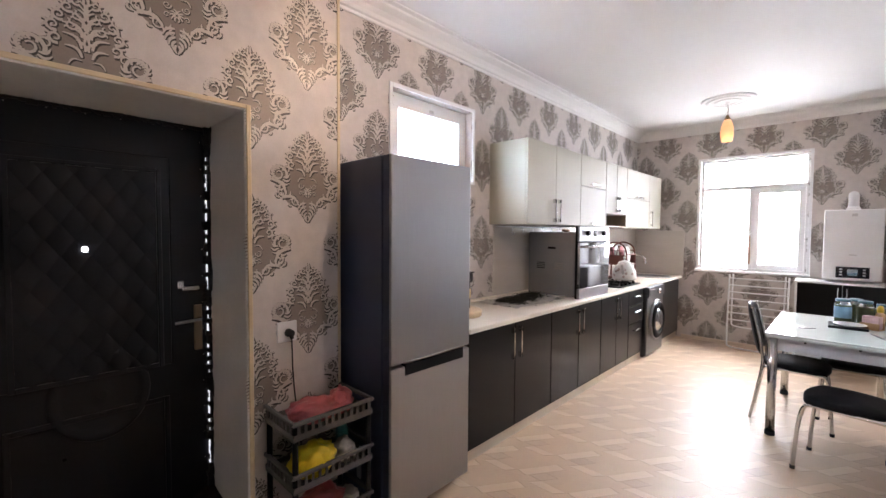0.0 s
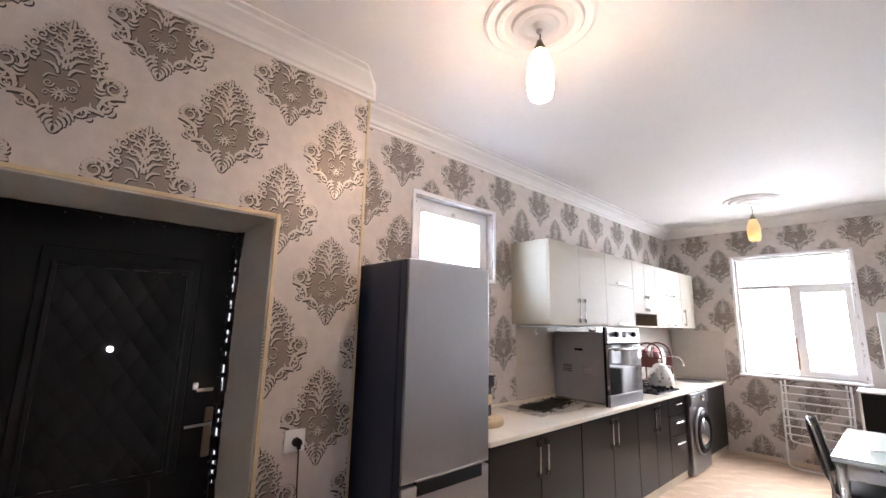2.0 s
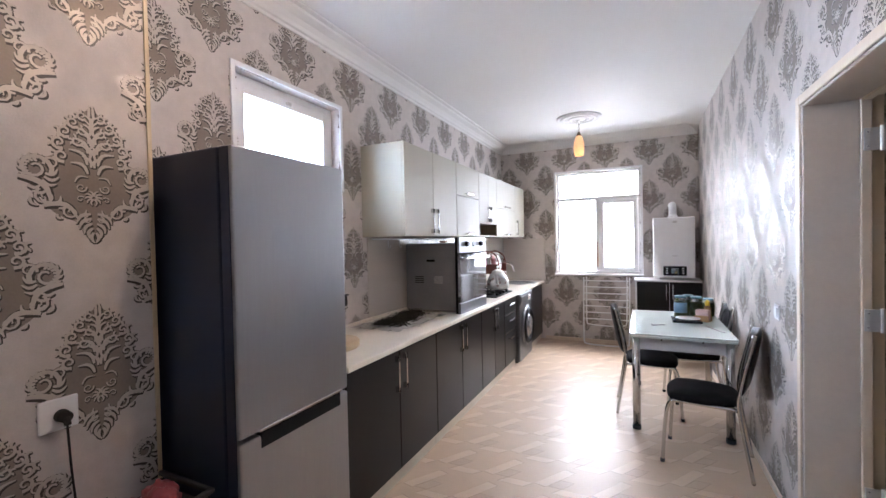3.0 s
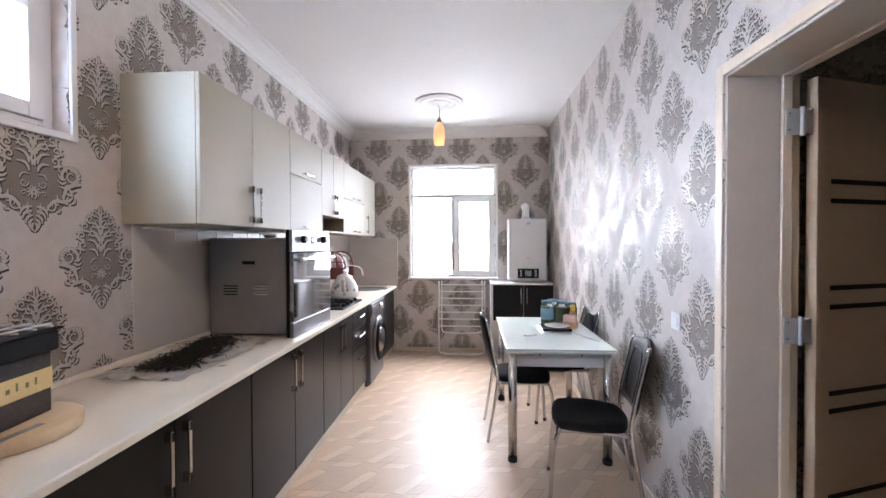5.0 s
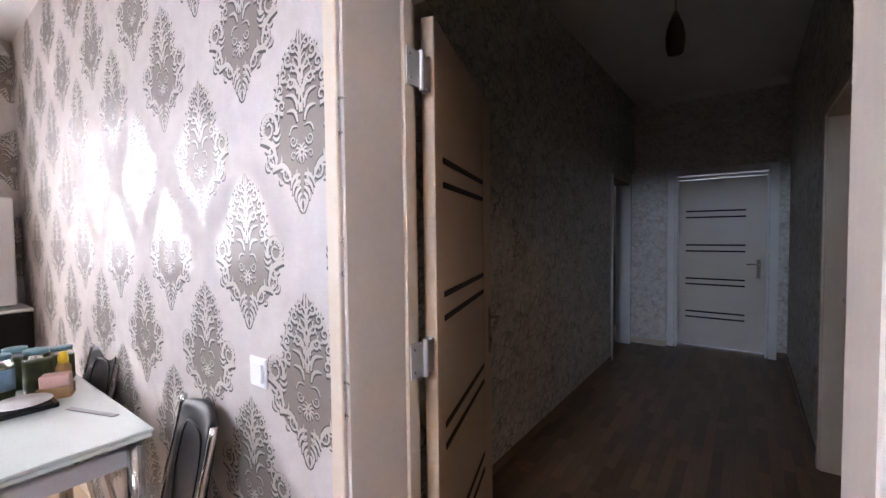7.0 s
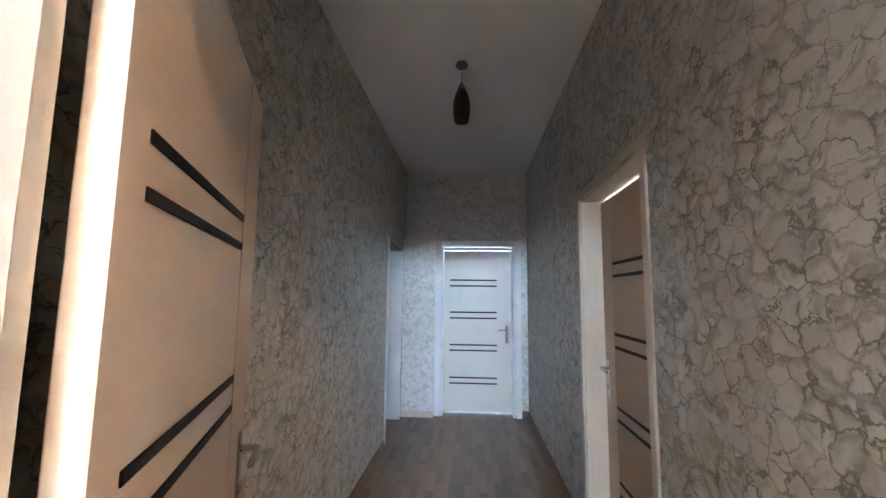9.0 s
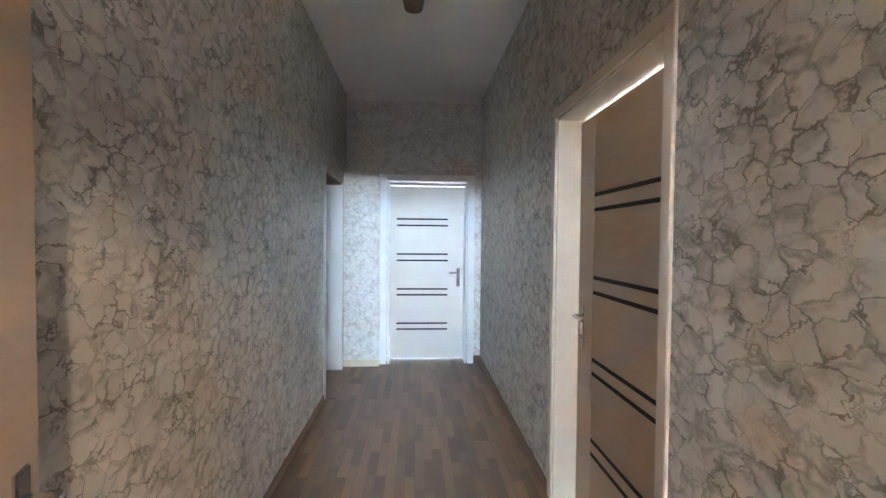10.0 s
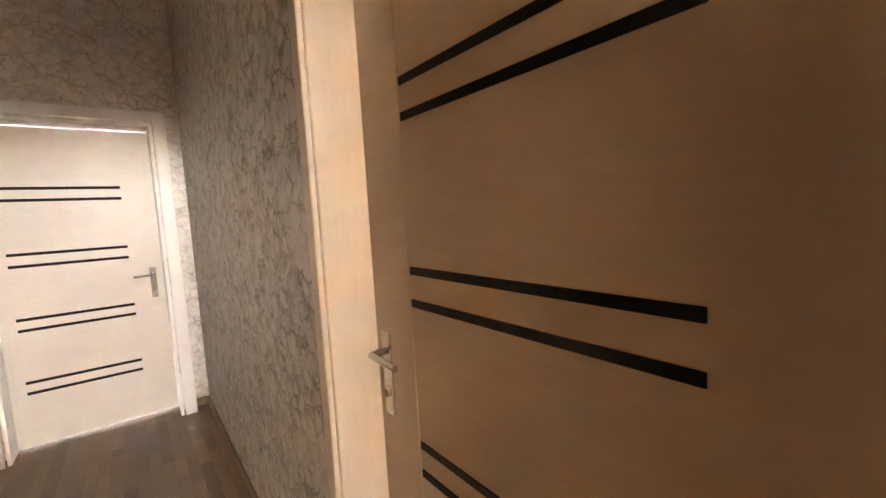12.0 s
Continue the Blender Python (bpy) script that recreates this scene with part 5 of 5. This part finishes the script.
bag("plastic_bag", -1.545, 1.49, 0.569, 0.10, 0.14, 0.06, PINKBAG, "crumpled pink plastic bag on the rack's top tray", 1)
bag("plastic_bag", -1.53, 1.62, 0.569, 0.07, 0.06, 0.07, PINKBAG, "small crumpled pink plastic bag on the rack's top tray", 9)
bag("plastic_bag", -1.50, 1.45, 0.339, 0.09, 0.115, 0.085, YELLOWBAG, "bulging yellow plastic bag on the rack", 3)
bag("plastic_bag", -1.50, 1.62, 0.339, 0.07, 0.06, 0.06, CLEARBAG, "pale crumpled plastic bag on the rack", 5)
bag("plastic_bag", -1.52, 1.50, 0.099, 0.09, 0.12, 0.08, PINKBAG, "crumpled pink bag on the rack's lowest tray", 7)
bag("plastic_bag", -1.50, 1.655, 0.099, 0.06, 0.04, 0.05, CLEARBAG, "pale wrapped bundle on the rack's lowest tray", 11)
bt = solid("bottle", lathe([(0.03, 0.0), (0.032, 0.004), (0.032, 0.11), (0.014, 0.14), (0.014, 0.16), (0.012, 0.162)], -1.58, 1.66, 0.339), TEAL, "teal plastic bottle on the rack", "bottle", True)


def shoe(x, y, rz, label):
    t = thing("shoe", x, y, 0.0, label, "shoe", "shoes by the entrance", rz)
    b = bmesh.new()
    bmesh.ops.create_icosphere(b, subdivisions=3, radius=1)
    for v in b.verts:
        l = v.co.y
        v.co = Vector((v.co.x * (0.043 + 0.006 * l), l * 0.135, 0.02 + max(0, v.co.z + 0.3) * (0.055 - 0.026 * l)))
    part("upper", b, DARKPLASTIC, t, smooth=True, local=True)
    part("sole", box(-0.045, 0.045, -0.135, 0.135, 0.0, 0.02, 0.012, 2), RUBBER, t, local=True)


shoe(-1.62, 1.12, 70, "dark worn shoe by the entrance door")
shoe(-1.60, 1.00, 80, "dark worn shoe by the entrance door")


# ---- table and things on it ----
TX0, TX1, TY0, TY1 = -0.135, 0.565, 4.268, 5.42
tb = thing("dining_table", (TX0 + TX1) / 2, (TY0 + TY1) / 2, 0.0, "extending dining table with pale mint glass top and chrome legs", "table")
part("tabletop", box(TX0, TX1, TY0, TY1, 0.738, 0.752, 0.004, 2), TABLETOP, tb)
part("under_leaf", box(TX0 + 0.004, TX1 - 0.004, TY0 + 0.004, TY1 - 0.004, 0.718, 0.7365, 0.003), TABLETOP, tb, "second leaf under the top")
part("apron", join(box(TX0 + 0.06, TX1 - 0.06, TY0 + 0.045, TY0 + 0.063, 0.625, 0.716), box(TX0 + 0.06, TX1 - 0.06, TY1 - 0.063, TY1 - 0.045, 0.625, 0.716), box(TX0 + 0.04, TX0 + 0.058, TY0 + 0.06, TY1 - 0.06, 0.625, 0.716), box(TX1 - 0.058, TX1 - 0.04, TY0 + 0.06, TY1 - 0.06, 0.625, 0.716)), APRON, tb, "pale grey apron")
for x in (TX0 + 0.045, TX1 - 0.045):
    for y in (TY0 + 0.045, TY1 - 0.045):
        leg = part("leg", cyl((x, y, 0.02), (x, y, 0.718), 0.028, n=24), CHROME, tb, "chrome tube leg", True)
        part("foot", cyl((x, y, 0.0), (x, y, 0.03), 0.031, n=24), RUBBER, leg, smooth=True)
for x in (0.08, 0.35):
    part("slide_stop", box(x, x + 0.012, TY0 + 0.04, TY0 + 0.05, 0.70, 0.716), RUBBER, tb)


def jar(x, y, r, h, label):
    t = thing("jar", x, y, 0.753, label, "jar", "preserve jars on the table")
    part("glass", lathe([(r * 0.9, 0.0), (r, 0.008), (r, h * 0.78), (r * 0.82, h * 0.88), (r * 0.8, h * 0.92)], x, y, 0.753), JARGLASS, t, smooth=True)
    part("contents", lathe([(r * 0.85, 0.004), (r * 0.93, 0.01), (r * 0.93, h * 0.72), (r * 0.2, h * 0.74)], x, y, 0.753), PICKLE, t, "dark green preserve", True)
    part("lid", lathe([(r * 0.86, h * 0.9), (r * 0.88, h * 0.91), (r * 0.88, h * 0.995), (r * 0.82, h), (r * 0.1, h)], x, y, 0.753), LIDBLUE, t, "blue-grey screw lid", True)
    return t


j = jar(0.27, 5.08, 0.052, 0.20, "glass jar of dark green preserve with blue label")
part("paper_label", lathe([(0.0528, 0.05), (0.0528, 0.14)], 0.27, 5.08, 0.753), LABELBLUE, j, "blue paper label", True)
jar(0.395, 5.10, 0.05, 0.195, "glass jar of dark green preserve with plain lid")
jar(0.345, 5.24, 0.05, 0.19, "glass jar of dark green preserve behind others")
jar(0.50, 5.22, 0.048, 0.165, "short glass jar of dark green preserve near the wall")
np_ = thing("napkin_holder", 0.43, 4.96, 0.753, "card napkin holder with a pink napkin pack", "napkin holder", rz=-25)
part("card_holder", join(box(-0.055, 0.055, -0.04, -0.034, 0, 0.05), box(-0.055, 0.055, 0.034, 0.04, 0, 0.05), box(-0.055, 0.055, -0.034, 0.034, 0, 0.005)), CARDBOARD, np_, local=True)
part("napkins", box(-0.05, 0.05, -0.03, 0.03, 0.006, 0.10, 0.006), NAPKIN, np_, "pink wrapped napkins", local=True)
yb = thing("sauce_bottle", 0.475, 5.06, 0.753, "small bottle with yellow cap on the table", "bottle")
part("body", lathe([(0.026, 0.0), (0.028, 0.005), (0.028, 0.10), (0.016, 0.125)], 0.475, 5.06, 0.753), CARDBOARD, yb, smooth=True)
part("cap", lathe([(0.019, 0.12), (0.019, 0.15), (0.012, 0.17), (0.003, 0.172)], 0.475, 5.06, 0.753), YELLOWCAP, yb, "yellow cap", True)
solid("plate", lathe([(0.05, 0.0), (0.06, 0.004), (0.095, 0.014), (0.092, 0.017), (0.055, 0.008), (0.01, 0.007)], 0.31, 4.88, 0.773, 32), ENAMEL, "white plate lying on a dark place mat", "plate", True)

# mat in the entrance recess, rucked up along one side
mat = bmesh.new()
grid = []
rm = random.Random(8)
for i in range(15):
    row = []
    for j in range(25):
        x, y = -2.19 + 0.52 * i / 14, 0.30 + 0.93 * j / 24
        z = 0.012 + 0.075 * max(0.0, (y - 1.02) / 0.21) ** 1.6 * (1 - 0.5 * i / 14) + 0.008 * rm.random()
        row.append((mat.verts.new((x, y, z)), mat.verts.new((x, y, 0.001))))
    grid.append(row)
for i in range(14):
    for j in range(24):
        mat.faces.new((grid[i][j][0], grid[i + 1][j][0], grid[i + 1][j + 1][0], grid[i][j + 1][0]))
for i in range(14):
    for j in (0, 24):
        mat.faces.new((grid[i][j][0], grid[i][j][1], grid[i + 1][j][1], grid[i + 1][j][0]))
for j in range(24):
    for i in (0, 14):
        mat.faces.new((grid[i][j][0], grid[i][j + 1][0], grid[i][j + 1][1], grid[i][j][1]))
bmesh.ops.recalc_face_normals(mat, faces=mat.faces[:])
solid("door_mat", mat, MATBROWN, "worn brown patterned mat rucked up before the entrance door", "door mat")

solid("place_mat", box(0.19, 0.41, 4.80, 5.02, 0.753, 0.7725, 0.003), DISPLAY, "dark grey board under the plate", "place mat")
kb = solid("knife", box(-0.011, 0.011, -0.13, 0.13, 0, 0.003), KNIFE, "grey table knife lying on the table", "knife")
kb.matrix_basis = pose(0.47, 4.62, 0.753, 0, 0, 20)
sp2 = solid("bottle_opener", join(lathe([(0.03, 0.0), (0.03, 0.004), (0.02, 0.005)], 0, 0, 0, 16), box(0.02, 0.07, -0.008, 0.008, 0, 0.004)), KNIFE, "grey metal opener lying on the table", "opener")
sp2.matrix_basis = pose(0.06, 4.66, 0.753, 0, 0, 15)


# ---- chairs ----
def chair():
    """Front towards +y, origin on the floor under the seat."""
    t = thing("dining_chair", 0.31, 4.0, 0.0, "black padded dining chair with chrome tube legs", "chair", "chairs round the table", 80)
    st = bmesh.new()
    bmesh.ops.create_grid(st, x_segments=20, y_segments=20, size=1)
    for v in st.verts:
        x, y = v.co.x, v.co.y
        r = max(abs(x), abs(y))
        l = math.hypot(x, y) or 1
        k = r / l
        s = 0.72 + 0.28 * k if r > 0 else 1
        px = x * (0.45 + 0.55 * math.sqrt(1 - y * y / 2) / 0.85) if r else x
        py = y * (0.45 + 0.55 * math.sqrt(1 - x * x / 2) / 0.85) if r else y
        px, py = px * 0.93, py * 0.93
        v.co = Vector((px * (0.2 + 0.012 * y), py * 0.2, 0.465 + 0.02 * (1 - r ** 4) - 0.006 * y * y))
    low = bmesh.ops.extrude_face_region(st, geom=st.faces[:])
    for g in low["geom"]:
        if isinstance(g, bmesh.types.BMVert):
            g.co.z = 0.43
    bmesh.ops.recalc_face_normals(st, faces=st.faces[:])
    part("seat", st, SEATBLACK, t, "padded black seat", True, True)
    bk = bmesh.new()
    nx, nz = 14, 14
    front, back = [], []
    for i in range(nx + 1):
        f1, b1 = [], []
        for j in range(nz + 1):
            u, w = 2 * i / nx - 1, j / nz
            half = 0.19 * (1 - 0.10 * w) * (1 if w < 0.86 else math.sqrt(max(0.0, 1 - ((w - 0.86) / 0.14) ** 2 * 0.25)))
            y = -0.205 - 0.075 * w - 0.03 * (1 - u * u)
            z = 0.52 + 0.38 * w - 0.02 * u * u * w
            edge = 0.012 * (1 - max(abs(u), abs(2 * w - 1)) ** 6)
            f1.append(bk.verts.new((u * half, y + 0.008 + edge, z)))
            b1.append(bk.verts.new((u * half, y - 0.008 - edge, z)))
        front.append(f1)
        back.append(b1)
    for i in range(nx):
        for j in range(nz):
            bk.faces.new((front[i][j], front[i + 1][j], front[i + 1][j + 1], front[i][j + 1]))
            bk.faces.new((back[i][j], back[i][j + 1], back[i + 1][j + 1], back[i + 1][j]))
    for i in range(nx):
        for j in (0, nz):
            bk.faces.new((front[i][j], back[i][j], back[i + 1][j], front[i + 1][j]))
    for j in range(nz):
        for i in (0, nx):
            bk.faces.new((front[i][j], front[i][j + 1], back[i][j + 1], back[i][j]))
    bmesh.ops.recalc_face_normals(bk, faces=bk.faces[:])
    br = part("backrest", bk, VINYLBLACK, t, "padded black vinyl backrest", True, True)
    part("backrest_piping", tube([(-0.12, -0.213, 0.58), (-0.12, -0.266, 0.83), (0.0, -0.268, 0.85), (0.12, -0.266, 0.83), (0.12, -0.213, 0.58), (0.0, -0.215, 0.565), (-0.12, -0.213, 0.58)], 0.004, 6), VINYLBLACK, br, "", True, True)
    for s in (-1, 1):
        part("back_leg", tube([(s * 0.19, -0.27, 0.0), (s * 0.19, -0.20, 0.40), (s * 0.19, -0.195, 0.52), (s * 0.182, -0.28, 0.89)], 0.011, 12), CHROME, t, "chrome tube", True, True)
        fl = part("front_leg", tube([(s * 0.19, -0.19, 0.425), (s * 0.185, 0.12, 0.425), (s * 0.18, 0.19, 0.41), (s * 0.185, 0.215, 0.0)], 0.011, 12), CHROME, t, "chrome tube", True, True)
        part("rubber_foot", cyl((s * 0.185, 0.215, 0.0), (s * 0.185, 0.2145, 0.02), 0.014), RUBBER, fl, local=True)
    part("seat_brace", tube([(-0.18, 0.19, 0.36), (-0.09, 0.17, 0.41), (0.09, 0.17, 0.41), (0.18, 0.19, 0.36)], 0.008, 10), CHROME, t, "chrome tube", True, True)
    return t


ch = chair()
copy_thing(ch, pose(0.02, 4.76, 0, 0, 0, -88))
copy_thing(ch, pose(0.36, 5.08, 0, 0, 0, 92))

# ---- drying rack, boiler and far cabinet ----
ar = thing("clothes_airer", -0.48, 6.9, 0.0, "folded white metal clothes airer leaning on the wall", "clothes airer")
part("outer_frame", tube([(-0.79, 6.99, 0.94), (-0.785, 6.86, 0.06), (-0.76, 6.83, 0.02), (-0.48, 6.83, 0.012), (-0.22, 6.83, 0.02), (-0.195, 6.86, 0.06), (-0.19, 6.99, 0.94)], 0.01, 10, 2), PVC, ar, smooth=True)
part("inner_frame", tube([(-0.755, 7.015, 0.945), (-0.752, 6.93, 0.32), (-0.735, 6.92, 0.275), (-0.48, 6.917, 0.265), (-0.245, 6.92, 0.275), (-0.228, 6.93, 0.32), (-0.225, 7.015, 0.945)], 0.009, 10, 2), PVC, ar, smooth=True)
for k in range(7):
    z = 0.36 + k * 0.088
    y = 6.87 + 0.125 * (z - 0.06) / 0.88
    part("rod", cyl((-0.78, y, z), (-0.2, y, z), 0.0085, n=10), PVC, ar)
bo = thing("gas_boiler", 0.335, 6.9, 0.965, "white wall-hung gas boiler with dark display", "boiler")
part("casing", box(0.10, 0.565, 6.76, BY - 0.003, 0.965, 1.735, 0.012, 2), PVC, bo)
panel = part("display_panel", box(0.21, 0.47, 6.752, 6.762, 0.995, 1.115, 0.003), DISPLAY, bo, "dark control panel")
part("screen", box(0.30, 0.38, 6.750, 6.7525, 1.02, 1.09), OVENGLASS, panel)
for x in (0.25, 0.43):
    for z in (1.02, 1.05, 1.08):
        part("button", box(x - 0.012, x + 0.012, 6.749, 6.7525, z, z + 0.014, 0.002), MARK, panel)
part("badge", box(0.32, 0.365, 6.757, 6.7605, 1.66, 1.69, 0.002), MARK, bo)
part("print_bar", box(0.31, 0.37, 6.7575, 6.7605, 1.24, 1.25), MARK, bo)
fl = part("flue", tube([(0.33, 6.92, 1.735), (0.33, 6.92, 1.86), (0.33, 6.95, 1.9), (0.33, BY - 0.002, 1.9)], 0.045, 20), PVC, bo, "white flue elbow", True)
part("flue_collar", lathe([(0.06, 0.0), (0.06, 0.02), (0.05, 0.025), (0.046, 0.04)], 0.33, 6.92, 1.735), PVC, fl, smooth=True)
part("gas_pipe", tube([(0.18, 6.9, 0.966), (0.18, 6.9, 0.95)], 0.01), CHROME, bo)
c2 = thing("base_cabinet", 0.26, 6.85, 0.0, "white cabinet with dark doors under the boiler", "cabinet")
part("top", box(-0.13, WX - 0.014, 6.625, BY - 0.014, 0.925, 0.945, 0.004), PVC, c2)
part("side_panel", box(-0.12, -0.10, 6.645, BY - 0.014, 0.0, 0.924, 0.002), PVC, c2)
part("side_panel", box(WX - 0.034, WX - 0.016, 6.645, BY - 0.014, 0.0, 0.924, 0.002), PVC, c2)
part("back_panel", box(-0.10, WX - 0.035, BY - 0.03, BY - 0.015, 0.0, 0.924), PVC, c2)
part("shelf", box(-0.099, WX - 0.036, 6.66, BY - 0.03, 0.47, 0.488), PVC, c2)
for a, b2, hy in ((-0.098, 0.268, 0.235), (0.272, WX - 0.018, 0.305)):
    d = part("door", box(a, b2, 6.636, 6.654, 0.49, 0.922, 0.0025), CARCASS, c2, "dark door")
    part("handle", join(box(hy - 0.006, hy + 0.006, 6.606, 6.614, 0.70, 0.89, 0.002), box(hy - 0.006, hy + 0.006, 6.613, 6.637, 0.70, 0.72), box(hy - 0.006, hy + 0.006, 6.613, 6.637, 0.87, 0.89)), CHROME, d, "chrome bow handle")
sw = thing("light_switch", WX, 3.665, 1.01, "white light switch plate on the papered wall", "switch")
part("plate", box(WX - 0.009, WX - 0.001, 3.625, 3.71, 1.01, 1.095, 0.003), PVC, sw)
part("rocker", box(WX - 0.015, WX - 0.009, 3.64, 3.695, 1.025, 1.08, 0.002), PVC, sw)

# ---- floors' pieces ----
def plank_mesh(length):
    return mesh_of("plank", box(0.0002, length - 0.0002, 0.0002, 0.1758, -0.0055, 0.0), PLANK)


whole, first = plank_mesh(1.2), {1: plank_mesh(0.8), 2: plank_mesh(0.4)}
last = {}
rng = random.Random(2)
for row in range(9):
    y, x = CS + row * 0.176, 0.765
    if row % 3:
        piece("plank", first[row % 3], corridor_floor, x, y, -0.0005 * rng.random())
        x += 0.8 if row % 3 == 1 else 0.4
    while x < CE + 0.1:
        room = CE + 0.14 - x
        if room < 1.2 and row % 3 not in last:
            last[row % 3] = plank_mesh(room)
        piece("plank", whole if room >= 1.2 else last[row % 3], corridor_floor, x, y, -0.0005 * rng.random())
        x += 1.2
bars, squares, outlines = bmesh.new(), bmesh.new(), bmesh.new()
for i in range(14):
    for j in range(41):
        ox, oy = -2.05 + i * 0.33 + 0.08 * (j % 4), -0.95 + j * 0.32
        if ox + 0.33 > 0.75 or oy + 0.3 > 7.03:
            continue
        for bm2, shape in ((bars, ((0.07, 0.0), (0.165, 0.0), (0.195, 0.034), (0.1, 0.034))), (bars, ((0.002, 0.04), (0.042, 0.03), (0.128, 0.158), (0.09, 0.17))), (squares, ((0.052, 0.038), (0.1, 0.038), (0.135, 0.09), (0.087, 0.09)))):
            loop = [Vector((ox + u * 1.65, oy + w * 1.65, 0.0008)) for u, w in shape]
            bm2.faces.new([bm2.verts.new(q) for q in loop])
            mid = sum(loop, Vector()) / 4
            outlines.faces.new([outlines.verts.new((q.x + (q - mid).normalized().x * 0.006, q.y + (q - mid).normalized().y * 0.006, 0.0004)) for q in loop])
tagged(part("printed_outlines", outlines, LINEVINYL, floor), kind="stuff")
tagged(part("printed_pale_bars", bars, BAR, floor), kind="stuff")
tagged(part("printed_small_quads", squares, HEXVINYL, floor), kind="stuff")
